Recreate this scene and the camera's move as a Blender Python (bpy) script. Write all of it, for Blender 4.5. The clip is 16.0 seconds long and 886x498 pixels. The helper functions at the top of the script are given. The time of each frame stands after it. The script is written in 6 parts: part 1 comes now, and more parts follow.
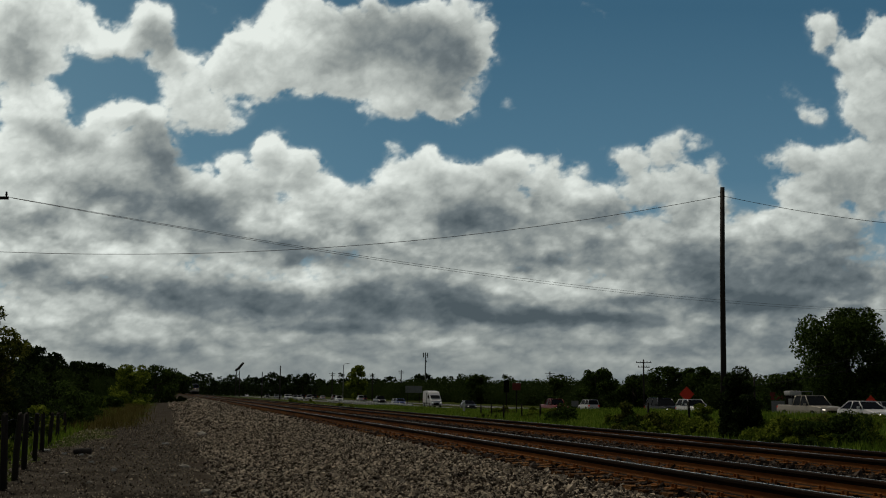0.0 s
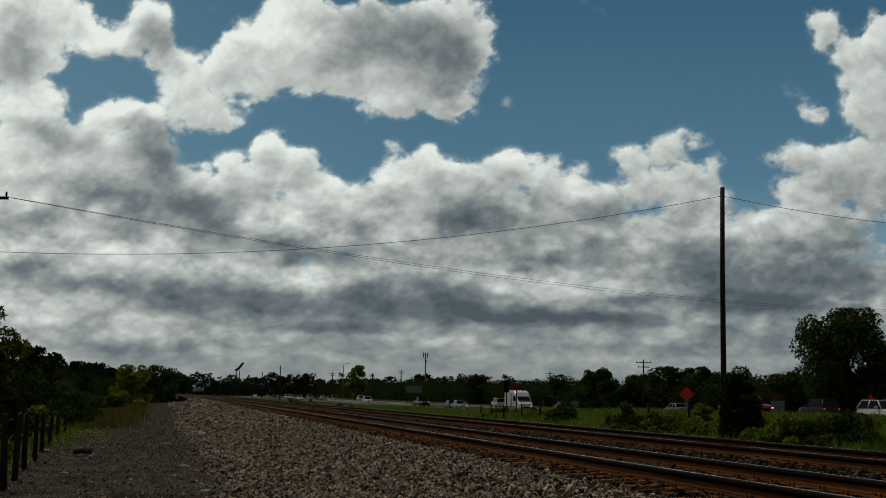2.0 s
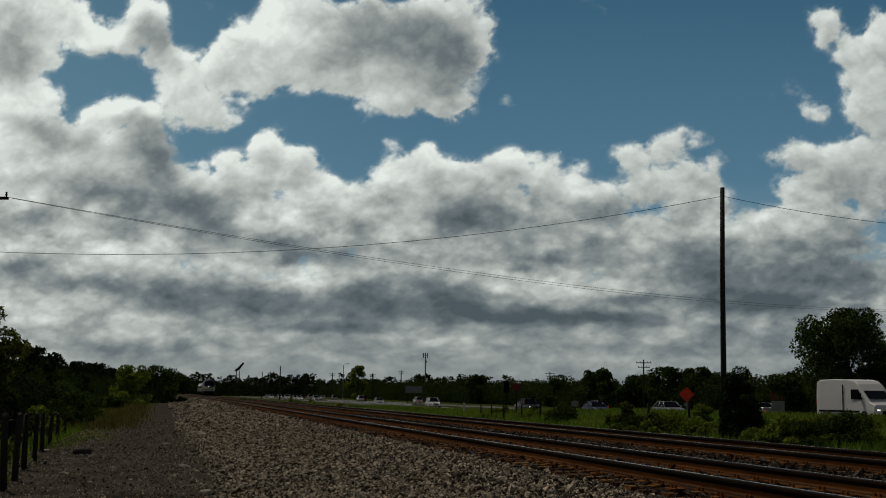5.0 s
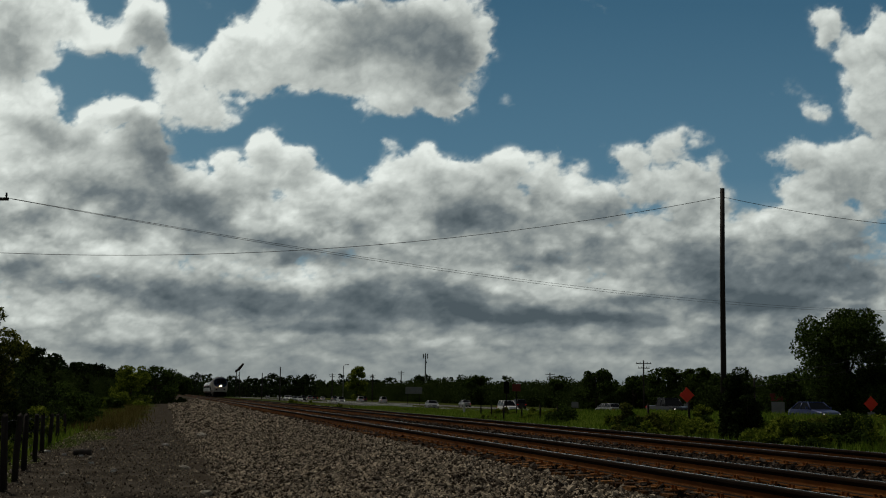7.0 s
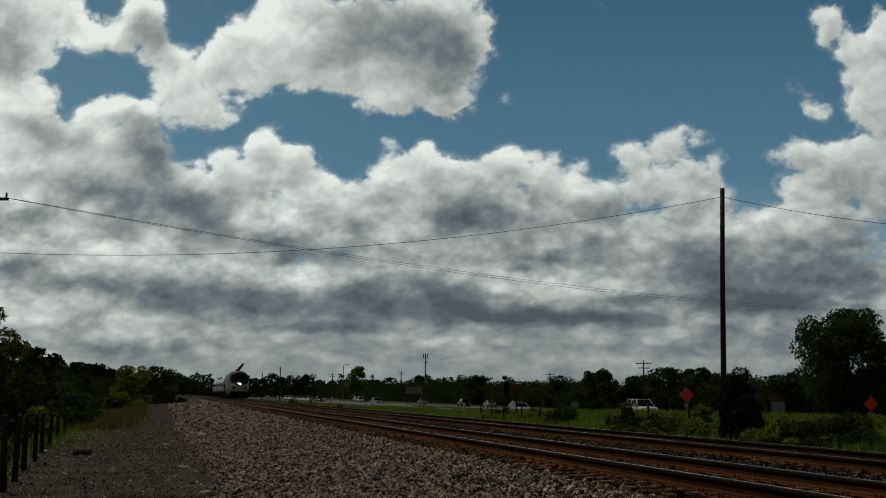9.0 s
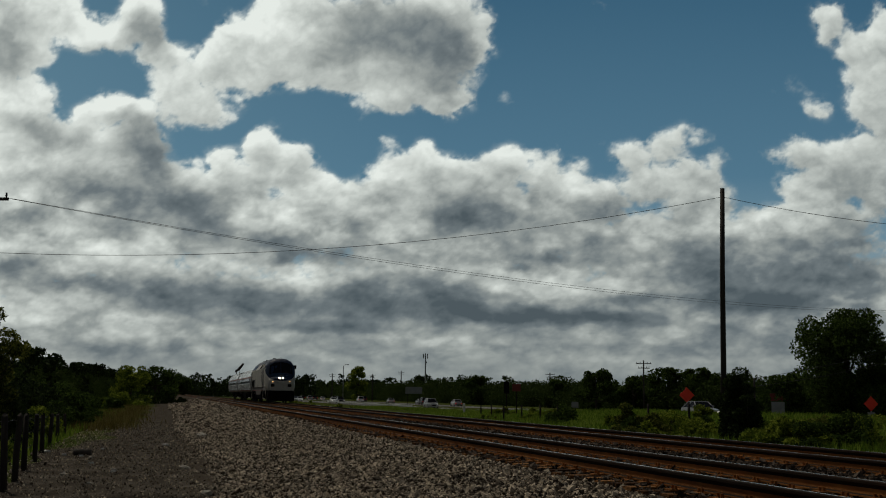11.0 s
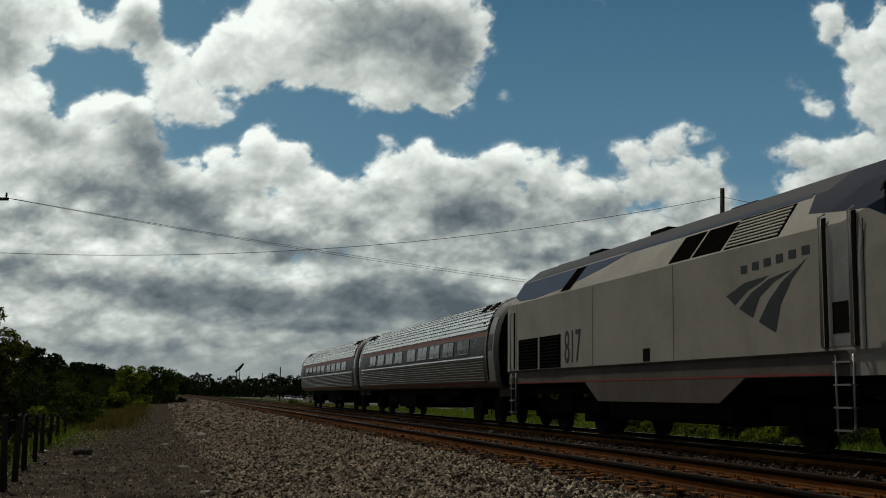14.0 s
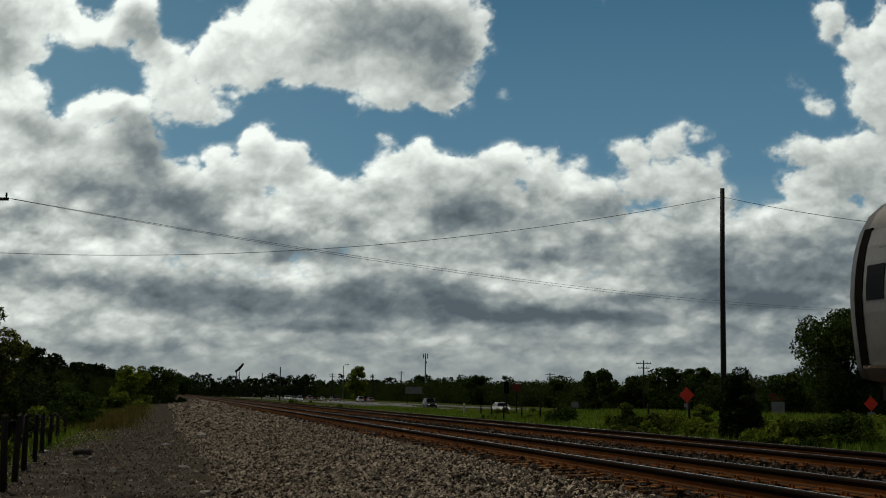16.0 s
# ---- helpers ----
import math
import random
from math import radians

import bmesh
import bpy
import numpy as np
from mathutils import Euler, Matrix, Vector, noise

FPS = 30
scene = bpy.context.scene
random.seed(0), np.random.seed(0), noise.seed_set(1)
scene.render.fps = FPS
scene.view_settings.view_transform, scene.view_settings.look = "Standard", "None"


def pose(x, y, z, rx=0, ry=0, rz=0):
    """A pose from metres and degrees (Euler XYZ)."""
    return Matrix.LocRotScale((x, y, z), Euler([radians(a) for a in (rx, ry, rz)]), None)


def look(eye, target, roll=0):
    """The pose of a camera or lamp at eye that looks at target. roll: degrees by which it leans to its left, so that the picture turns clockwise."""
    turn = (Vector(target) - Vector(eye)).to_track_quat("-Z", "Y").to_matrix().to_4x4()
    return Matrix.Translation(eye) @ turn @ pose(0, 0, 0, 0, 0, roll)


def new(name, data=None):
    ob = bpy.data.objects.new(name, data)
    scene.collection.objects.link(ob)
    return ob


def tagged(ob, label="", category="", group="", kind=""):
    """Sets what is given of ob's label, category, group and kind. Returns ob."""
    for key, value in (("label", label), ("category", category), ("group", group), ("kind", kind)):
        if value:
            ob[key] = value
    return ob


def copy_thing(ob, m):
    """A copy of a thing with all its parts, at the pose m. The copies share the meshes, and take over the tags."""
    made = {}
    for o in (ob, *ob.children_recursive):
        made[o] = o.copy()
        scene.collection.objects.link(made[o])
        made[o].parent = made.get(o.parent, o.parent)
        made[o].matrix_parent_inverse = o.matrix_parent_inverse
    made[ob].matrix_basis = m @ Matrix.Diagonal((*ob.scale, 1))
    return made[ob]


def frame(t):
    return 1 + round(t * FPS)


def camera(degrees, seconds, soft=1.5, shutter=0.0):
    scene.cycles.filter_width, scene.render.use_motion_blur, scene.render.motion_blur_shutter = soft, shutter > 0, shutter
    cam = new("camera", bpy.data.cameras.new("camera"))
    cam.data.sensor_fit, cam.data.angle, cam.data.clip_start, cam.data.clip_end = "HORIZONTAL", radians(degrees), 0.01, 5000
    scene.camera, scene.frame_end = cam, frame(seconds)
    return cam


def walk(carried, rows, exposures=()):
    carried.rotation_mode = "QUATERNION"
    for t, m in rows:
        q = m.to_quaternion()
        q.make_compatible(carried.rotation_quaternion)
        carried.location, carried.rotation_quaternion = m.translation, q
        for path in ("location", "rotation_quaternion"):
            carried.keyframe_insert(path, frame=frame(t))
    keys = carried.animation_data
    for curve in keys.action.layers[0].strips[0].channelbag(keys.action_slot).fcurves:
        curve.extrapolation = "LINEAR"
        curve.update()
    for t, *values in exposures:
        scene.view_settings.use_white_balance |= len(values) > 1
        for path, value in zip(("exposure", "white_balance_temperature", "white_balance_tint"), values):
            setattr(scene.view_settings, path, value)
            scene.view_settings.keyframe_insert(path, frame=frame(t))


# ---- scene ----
# World: the tracks run along Y, the train comes from +Y; X is to the right of
# the camera, across the tracks; z = 0 is the gravel lot by the line.
RAIL_Z = 0.68          # rail heads
TRACK_NEAR, TRACK_FAR = 6.69, 10.75
GAUGE = 1.505          # between the rail head centres
EYE = Vector((0.0, 0.0, 1.547))
YAW, TILT, LEAN = 13.227, 7.228, 0.57


def aim(tilt):
    a, b = radians(YAW), radians(tilt)
    way = Vector((math.sin(a) * math.cos(b), math.cos(a) * math.cos(b), math.sin(b)))
    return look(EYE, EYE + way * 10, LEAN)


cam = camera(42.11, 16.0, soft=1.05, shutter=0.0)
walk(cam, [(0.0, aim(TILT - 0.02)), (4.2, aim(TILT - 0.02)), (6.8, aim(TILT + 0.03)), (16.0, aim(TILT + 0.03))],
     exposures=[(0.0, 0.0), (12.6, 0.0), (14.3, 0.25), (16.0, 0.25)])

# ---- light: broken cloud, a veiled sun high up ahead of the camera ----
SUN_AZ, SUN_EL = -23.0, 57.0     # degrees from +Y towards +X; above the horizon
world = bpy.data.worlds.new("sky")
scene.world = world
world.use_nodes = True
wn = world.node_tree
sky = wn.nodes.new("ShaderNodeTexSky")
sky.sky_type = "NISHITA"
sky.sun_disc = False
sky.sun_elevation, sky.sun_rotation = radians(SUN_EL), radians(SUN_AZ)
# the same broken cloud goes on all round and overhead
veil, veil_edge, veil_mix = wn.nodes.new("ShaderNodeTexNoise"), wn.nodes.new("ShaderNodeMapRange"), wn.nodes.new("ShaderNodeMix")
veil.inputs["Scale"].default_value, veil.inputs["Detail"].default_value = 3.2, 8
veil_edge.interpolation_type = "SMOOTHSTEP"
veil_edge.inputs[1].default_value, veil_edge.inputs[2].default_value = 0.44, 0.62
wn.links.new(veil.outputs[0], veil_edge.inputs[0])
veil_mix.data_type = "RGBA"
veil_mix.inputs[7].default_value = (10.5, 10.8, 10.2, 1)
wn.links.new(veil_edge.outputs[0], veil_mix.inputs[0])
wn.links.new(sky.outputs[0], veil_mix.inputs[6])
wn.links.new(veil_mix.outputs[2], wn.nodes["Background"].inputs[0])
wn.nodes["Background"].inputs[1].default_value = 0.0115
sun = new("sun", bpy.data.lights.new("sun", "SUN"))
sun.data.energy, sun.data.angle, sun.data.color = 1.1, radians(3), (1.0, 0.9, 0.74)
_a, _e = radians(SUN_AZ), radians(SUN_EL)
sun.matrix_world = look((0, 0, 60), Vector((0, 0, 60)) - Vector((math.sin(_a) * math.cos(_e), math.cos(_a) * math.cos(_e), math.sin(_e))))

# ---- materials ----
def material(name, colours, rough=0.7, metal=0.0, scale=6.0, detail=5.0, bump=0.0, bump_scale=None, island=0.0,
             spread=0.0, glow=None, spec=0.5, coords="Object", stretch=(1, 1, 1), fine=0.35):
    """A surface with two scales of variation between two or three colours, grain and relief."""
    m = bpy.data.materials.new(name)
    m.use_nodes = True
    nt = m.node_tree
    b = nt.nodes["Principled BSDF"]
    b.inputs["Roughness"].default_value, b.inputs["Metallic"].default_value = rough, metal
    b.inputs["Specular IOR Level"].default_value = spec
    tc = nt.nodes.new("ShaderNodeTexCoord")
    mp = nt.nodes.new("ShaderNodeMapping")
    mp.inputs["Scale"].default_value = stretch
    nt.links.new(tc.outputs[coords], mp.inputs[0])
    n1, n2 = nt.nodes.new("ShaderNodeTexNoise"), nt.nodes.new("ShaderNodeTexNoise")
    n1.inputs["Scale"].default_value, n1.inputs["Detail"].default_value = scale, detail
    n2.inputs["Scale"].default_value, n2.inputs["Detail"].default_value = scale * 9.0, 3.0
    mix = nt.nodes.new("ShaderNodeMix")
    mix.inputs[0].default_value = fine
    for n in (n1, n2):
        nt.links.new(mp.outputs[0], n.inputs["Vector"])
    nt.links.new(n1.outputs[0], mix.inputs[2])
    nt.links.new(n2.outputs[0], mix.inputs[3])
    value = mix.outputs[0]
    if island or spread:
        add = nt.nodes.new("ShaderNodeMath")
        add.operation = "MULTIPLY_ADD"
        if island:
            src = nt.nodes.new("ShaderNodeNewGeometry").outputs["Random Per Island"]
        else:
            src = nt.nodes.new("ShaderNodeObjectInfo").outputs["Random"]
        off = nt.nodes.new("ShaderNodeMath")
        off.operation = "SUBTRACT"
        off.inputs[1].default_value = 0.5
        nt.links.new(src, off.inputs[0])
        nt.links.new(off.outputs[0], add.inputs[0])
        add.inputs[1].default_value = island or spread
        nt.links.new(value, add.inputs[2])
        value = add.outputs[0]
    ramp = nt.nodes.new("ShaderNodeValToRGB")
    els = ramp.color_ramp.elements
    steps = [0.32, 0.68] if len(colours) == 2 else [0.28, 0.5, 0.74]
    while len(els) < len(colours):
        els.new(0.5)
    for e, p, c in zip(els, steps, colours):
        e.position, e.color = p, (*c, 1)
    nt.links.new(value, ramp.inputs[0])
    nt.links.new(ramp.outputs[0], b.inputs["Base Color"])
    if bump:
        bp = nt.nodes.new("ShaderNodeBump")
        bp.inputs["Strength"].default_value, bp.inputs["Distance"].default_value = bump, 0.02
        nb = nt.nodes.new("ShaderNodeTexNoise")
        nb.inputs["Scale"].default_value, nb.inputs["Detail"].default_value = bump_scale or scale * 6, 4
        nt.links.new(mp.outputs[0], nb.inputs["Vector"])
        nt.links.new(nb.outputs[0], bp.inputs["Height"])
        nt.links.new(bp.outputs[0], b.inputs["Normal"])
    if glow:
        b.inputs["Emission Color"].default_value = (*glow[:3], 1)
        b.inputs["Emission Strength"].default_value = glow[3]
    return m


def leaf_material(name, dark, mid, light, through_light=0.25, island=0.7):
    m = material(name, (dark, mid, light), rough=0.85, scale=0.35, detail=3, island=island, fine=0.2, spec=0.04)
    nt = m.node_tree
    b = nt.nodes["Principled BSDF"]
    tr = nt.nodes.new("ShaderNodeBsdfTranslucent")
    mx = nt.nodes.new("ShaderNodeMixShader")
    mx.inputs[0].default_value = through_light
    src = b.inputs["Base Color"].links[0].from_socket
    nt.links.new(src, tr.inputs[0])
    nt.links.new(b.outputs[0], mx.inputs[1])
    nt.links.new(tr.outputs[0], mx.inputs[2])
    nt.links.new(mx.outputs[0], nt.nodes["Material Output"].inputs[0])
    return m


M = {}
M["ground"] = material("dry_grass_soil", ((0.035, 0.045, 0.012), (0.06, 0.08, 0.02), (0.10, 0.09, 0.035)), 1.0, spec=0.0, scale=0.15, bump=0.6, bump_scale=6)
M["lot"] = material("gravel_dirt", ((0.020, 0.016, 0.012), (0.068, 0.059, 0.048), (0.19, 0.172, 0.146)), 1.0, scale=1.1, detail=10, bump=1.0, bump_scale=14, fine=0.45, spec=0.0)
M["ballast_bed"] = material("ballast_fines", ((0.03, 0.024, 0.018), (0.075, 0.063, 0.05), (0.15, 0.132, 0.11)), 1.0, spec=0.0, scale=5, detail=6, bump=1.0, bump_scale=22, fine=0.5)
M["stone"] = material("ballast_stone", ((0.05, 0.038, 0.026), (0.25, 0.205, 0.15), (0.66, 0.56, 0.42)), 0.9, scale=3, island=1.1, bump=0.3, bump_scale=60, spec=0.2)
M["stone_brown"] = material("rust_stained_stone", ((0.02, 0.014, 0.01), (0.055, 0.04, 0.03), (0.12, 0.095, 0.075)), 0.95, scale=3, island=0.9, bump=0.3, bump_scale=60, spec=0.1)
# oily brown, darkened further: the shade on the rail's side is in the colour
M["rail_dark"] = material("shaded_oily_rail_side", ((0.010, 0.007, 0.005), (0.024, 0.014, 0.009), (0.045, 0.024, 0.013)), 0.9, spec=0.1, scale=2.5, bump=0.3, stretch=(1, 0.12, 1))
# rust, brightened to orange: sunlight on feet and plates is in the colour
M["rail_rust"] = material("sunlit_rusty_steel", ((0.11, 0.04, 0.011), (0.29, 0.115, 0.028), (0.5, 0.23, 0.06)), 0.9, metal=0.0, spec=0.15, scale=2.5, bump=0.3, stretch=(1, 0.12, 1))
M["rail_top"] = material("worn_rail_steel", ((0.62, 0.61, 0.59), (0.8, 0.79, 0.77)), 0.2, metal=1.0, scale=3, stretch=(1, 0.05, 1))
M["tie"] = material("weathered_tie_wood", ((0.035, 0.016, 0.007), (0.13, 0.06, 0.021), (0.34, 0.165, 0.06)), 0.95, spec=0.1, scale=2.5, spread=0.5, bump=0.8, stretch=(0.4, 6, 6))
M["asphalt"] = material("worn_grey_road", ((0.13, 0.13, 0.127), (0.19, 0.19, 0.182)), 0.95, spec=0.1, scale=1.2, bump=0.3, bump_scale=40)
M["concrete"] = material("pale_concrete", ((0.25, 0.24, 0.22), (0.36, 0.35, 0.33)), 0.9, scale=0.8, bump=0.3)
M["paint_white"] = material("road_paint", ((0.6, 0.6, 0.58), (0.75, 0.75, 0.72)), 0.7, scale=4)
M["grass"] = leaf_material("grass_blades", (0.085, 0.15, 0.016), (0.15, 0.245, 0.026), (0.24, 0.32, 0.05), 0.5)
M["grass_dry"] = leaf_material("dry_grass_blades", (0.09, 0.075, 0.02), (0.15, 0.125, 0.035), (0.24, 0.19, 0.07), 0.3)
M["leaf"] = leaf_material("broad_leaves", (0.026, 0.045, 0.010), (0.05, 0.085, 0.017), (0.09, 0.14, 0.03), 0.35)
M["leaf_bright"] = leaf_material("sunlit_shrub_leaves", (0.075, 0.115, 0.014), (0.165, 0.215, 0.024), (0.28, 0.33, 0.05), 0.5)
M["leaf_dark"] = leaf_material("dark_evergreen", (0.012, 0.022, 0.008), (0.025, 0.042, 0.013), (0.045, 0.07, 0.02), 0.2)
M["leaf_sun"] = leaf_material("sunlit_loose_leaves", (0.04, 0.055, 0.012), (0.085, 0.11, 0.02), (0.19, 0.20, 0.045), 0.45)
M["leaf_far"] = leaf_material("far_green_foliage", (0.032, 0.052, 0.012), (0.048, 0.076, 0.017), (0.066, 0.098, 0.024), 0.2, 0.3)
M["bark"] = material("bark", ((0.03, 0.024, 0.018), (0.085, 0.068, 0.052)), 0.95, scale=4, bump=0.9, stretch=(3, 3, 0.5))
M["pole_wood"] = material("creosoted_pole_wood", ((0.02, 0.017, 0.014), (0.055, 0.046, 0.038)), 0.9, scale=3, bump=0.7, stretch=(6, 6, 0.35))
M["post_wood"] = material("weathered_post_wood", ((0.014, 0.011, 0.009), (0.04, 0.032, 0.026)), 0.9, scale=4, spread=0.4, bump=0.8, stretch=(6, 6, 0.5))
M["wire"] = material("dark_cable", ((0.015, 0.015, 0.015), (0.03, 0.03, 0.03)), 0.6, scale=8)
M["galv"] = material("galvanised_steel", ((0.24, 0.25, 0.26), (0.4, 0.41, 0.42)), 0.5, metal=0.7, scale=6, bump=0.1)


# ---- mesh helpers ----
def part(name, bm, mat, parent=None, label=""):
    """Links a bmesh as one mesh object under a thing, or under a part."""
    me = bpy.data.meshes.new(name)
    bm.to_mesh(me)
    bm.free()
    me.materials.append(mat)
    ob = new(name, me)
    ob.parent = parent
    return tagged(ob, label)


def arrays(name, verts, faces, mat, parent=None, label="", smooth=False):
    """A mesh from numpy arrays of equal-sized faces."""
    me = bpy.data.meshes.new(name)
    verts, faces = np.asarray(verts, np.float32), np.asarray(faces, np.int32)
    me.vertices.add(len(verts))
    me.vertices.foreach_set("co", verts.ravel())
    n = faces.shape[1]
    me.loops.add(faces.size)
    me.loops.foreach_set("vertex_index", faces.ravel())
    me.polygons.add(len(faces))
    me.polygons.foreach_set("loop_start", np.arange(0, faces.size, n, dtype=np.int32))
    me.polygons.foreach_set("use_smooth", np.full(len(faces), smooth))
    me.update(calc_edges=True)
    me.materials.append(mat)
    ob = new(name, me)
    ob.parent = parent
    return tagged(ob, label)


def thing(name, x=0, y=0, z=0, rz=0, label="", category="", group="", kind=""):
    ob = new(name)
    ob.matrix_basis = pose(x, y, z, 0, 0, rz)
    return tagged(ob, label, category, group, kind)


def box(bm, x0, y0, z0, x1, y1, z1, bevel=0.0, seg=2):
    vs = [bm.verts.new(p) for p in ((x0, y0, z0), (x1, y0, z0), (x1, y1, z0), (x0, y1, z0), (x0, y0, z1), (x1, y0, z1), (x1, y1, z1), (x0, y1, z1))]
    fs = [bm.faces.new([vs[i] for i in f]) for f in ((3, 2, 1, 0), (4, 5, 6, 7), (0, 1, 5, 4), (1, 2, 6, 5), (2, 3, 7, 6), (3, 0, 4, 7))]
    if bevel:
        es = list({e for f in fs for e in f.edges})
        bmesh.ops.bevel(bm, geom=es, offset=bevel, segments=seg, affect="EDGES", profile=0.6)
    return bm


def boxes(*rows, bevel=0.0):
    bm = bmesh.new()
    for r in rows:
        box(bm, *r, bevel=bevel)
    return bm


def tube(points, radii, sides=8, bm=None, caps=True):
    """A round bar through points; radii: one number or one each."""
    bm = bm or bmesh.new()
    points = [Vector(p) for p in points]
    if not hasattr(radii, "__len__"):
        radii = [radii] * len(points)
    rings = []
    for i, p in enumerate(points):
        d = (points[min(i + 1, len(points) - 1)] - points[max(i - 1, 0)]).normalized()
        a = d.cross(Vector((0, 0, 1)) if abs(d.z) < 0.9 else Vector((1, 0, 0))).normalized()
        b = d.cross(a)
        rings.append([bm.verts.new(p + (a * math.cos(k * math.tau / sides) + b * math.sin(k * math.tau / sides)) * radii[i]) for k in range(sides)])
    for r, s in zip(rings, rings[1:]):
        for k in range(sides):
            f = bm.faces.new((r[k], r[(k + 1) % sides], s[(k + 1) % sides], s[k]))
            f.smooth = True
    if caps:
        bm.faces.new(rings[0][::-1])
        bm.faces.new(rings[-1])
    bmesh.ops.recalc_face_normals(bm, faces=bm.faces)
    return bm


def disc(bm, centre, axis, r, depth, sides=24, r2=None):
    """A short cylinder about axis ('x', 'y' or 'z')."""
    c = Vector(centre)
    d = Vector({"x": (1, 0, 0), "y": (0, 1, 0), "z": (0, 0, 1)}[axis]) * depth / 2
    return tube([c - d, c + d], [r, r if r2 is None else r2], sides, bm)


def loft(sections, closed=True, caps=True, bm=None, smooth=True):
    """Skin over equal-length rings of points."""
    bm = bm or bmesh.new()
    rings = [[bm.verts.new(p) for p in s] for s in sections]
    n = len(rings[0])
    for r, s in zip(rings, rings[1:]):
        for k in range(n if closed else n - 1):
            f = bm.faces.new((r[k], r[(k + 1) % n], s[(k + 1) % n], s[k]))
            f.smooth = smooth
    if caps and closed:
        bm.faces.new(rings[0][::-1])
        bm.faces.new(rings[-1])
    bmesh.ops.recalc_face_normals(bm, faces=bm.faces)
    return bm


def plate(outline, depth, at):
    """A flat piece of some thickness: outline of 2D points; at(u, v, d) gives the 3D place."""
    bm = bmesh.new()
    a = [bm.verts.new(at(u, v, 0)) for u, v in outline]
    b = [bm.verts.new(at(u, v, depth)) for u, v in outline]
    bm.faces.new(a)
    bm.faces.new(b[::-1])
    n = len(outline)
    for k in range(n):
        bm.faces.new((a[k], b[k], b[(k + 1) % n], a[(k + 1) % n]))
    bmesh.ops.recalc_face_normals(bm, faces=bm.faces)
    return bm


def lattice_noise(x, y, seed):
    """Gradient noise on arrays, about -0.7 to 0.7."""
    xi, yi = np.floor(x).astype(np.int64), np.floor(y).astype(np.int64)
    fx, fy = x - xi, y - yi

    def corner(i, j):
        a, b = xi + i, yi + j
        k = (a * 374761393 + b * 668265263 + seed * 974634777) & 0x7FFFFFFF
        k = ((k ^ (k >> 13)) * 1274126177) & 0x7FFFFFFF
        ang = ((k ^ (k >> 16)) & 0xFFFF) * (math.tau / 65536.0)
        return np.cos(ang) * (fx - i) + np.sin(ang) * (fy - j)

    sx, sy = fx ** 3 * (fx * (fx * 6 - 15) + 10), fy ** 3 * (fy * (fy * 6 - 15) + 10)
    low = corner(0, 0) * (1 - sx) + corner(1, 0) * sx
    high = corner(0, 1) * (1 - sx) + corner(1, 1) * sx
    return low * (1 - sy) + high * sy


def fractal(x, y, seed, octaves=5, gain=0.5, billow=False):
    """Noise summed over octaves, about -0.5 to 0.5; billow: round lumps, 0 to 1."""
    total, amp, norm = 0, 1.0, 0
    for k in range(octaves):
        c, s = math.cos(0.6 * k), math.sin(0.6 * k)
        n = lattice_noise((x * c - y * s) * 2 ** k + 17.3 * k, (x * s + y * c) * 2 ** k - 9.1 * k, seed + k)
        total = total + amp * (np.abs(n) * 2.2 if billow else n)
        norm += amp
        amp *= gain
    return total / norm

# ---- sky: a far sheet of broken cumulus, which drifts slowly nearer ----
# Rows: place across and up, half width, half height (thousandths of the distance), weight.
CLOUD_LEFT_TOP = (
    (-381, 319, 47, 55, 1.2),
    (-344, 329, 42, 25, 1.1),
    (-293, 309, 42, 17, 1.0),
    (-265, 326, 22, 26, 1.1),
    (-248, 293, 14, 14, 0.9),
    (-367, 247, 35, 25, 1.1),
    (-231, 270, 25, 27, 0.8),
    (-212, 246, 28, 25, 0.9),
    (-238, 288, 18, 15, 0.8),
    (-217, 343, 10, 5, 0.4),
)
CLOUD_MAIN = (
    (-191, 286, 27, 27, 1.0),
    (-154, 298, 47, 36, 1.2),
    (-187, 320, 10, 12, 0.8),
    (-127, 324, 40, 37, 1.2),
    (-64, 303, 85, 46, 1.3),
    (0, 309, 41, 52, 1.3),
    (-39, 260, 37, 17, 1.0),
    (3, 253, 25, 12, 1.0),
    (-109, 273, 45, 16, 1.0),
    (-168, 265, 18, 16, 0.6),
    (35, 316, 9, 30, 0.9),
    (55, 261, 17, 7, 0.45),
    (72, 254, 8, 9, 0.38),
    (-61, 242, 12, 4, 0.35),
    (135, 345, 15, 4, 0.32),
)
CLOUD_LEFT_LOW = (
    (-283, 242, 29, 12, 1.1),
    (-255, 242, 13, 12, 1.1),
    (-261, 210, 27, 29, 1.2),
    (-309, 207, 34, 29, 1.1),
    (-361, 215, 47, 30, 1.2),
    (-372, 177, 64, 34, 1.2),
    (-293, 162, 88, 42, 1.2),
    (-227, 177, 28, 24, 1.1),
    (-218, 195, 10, 12, 0.8),
)
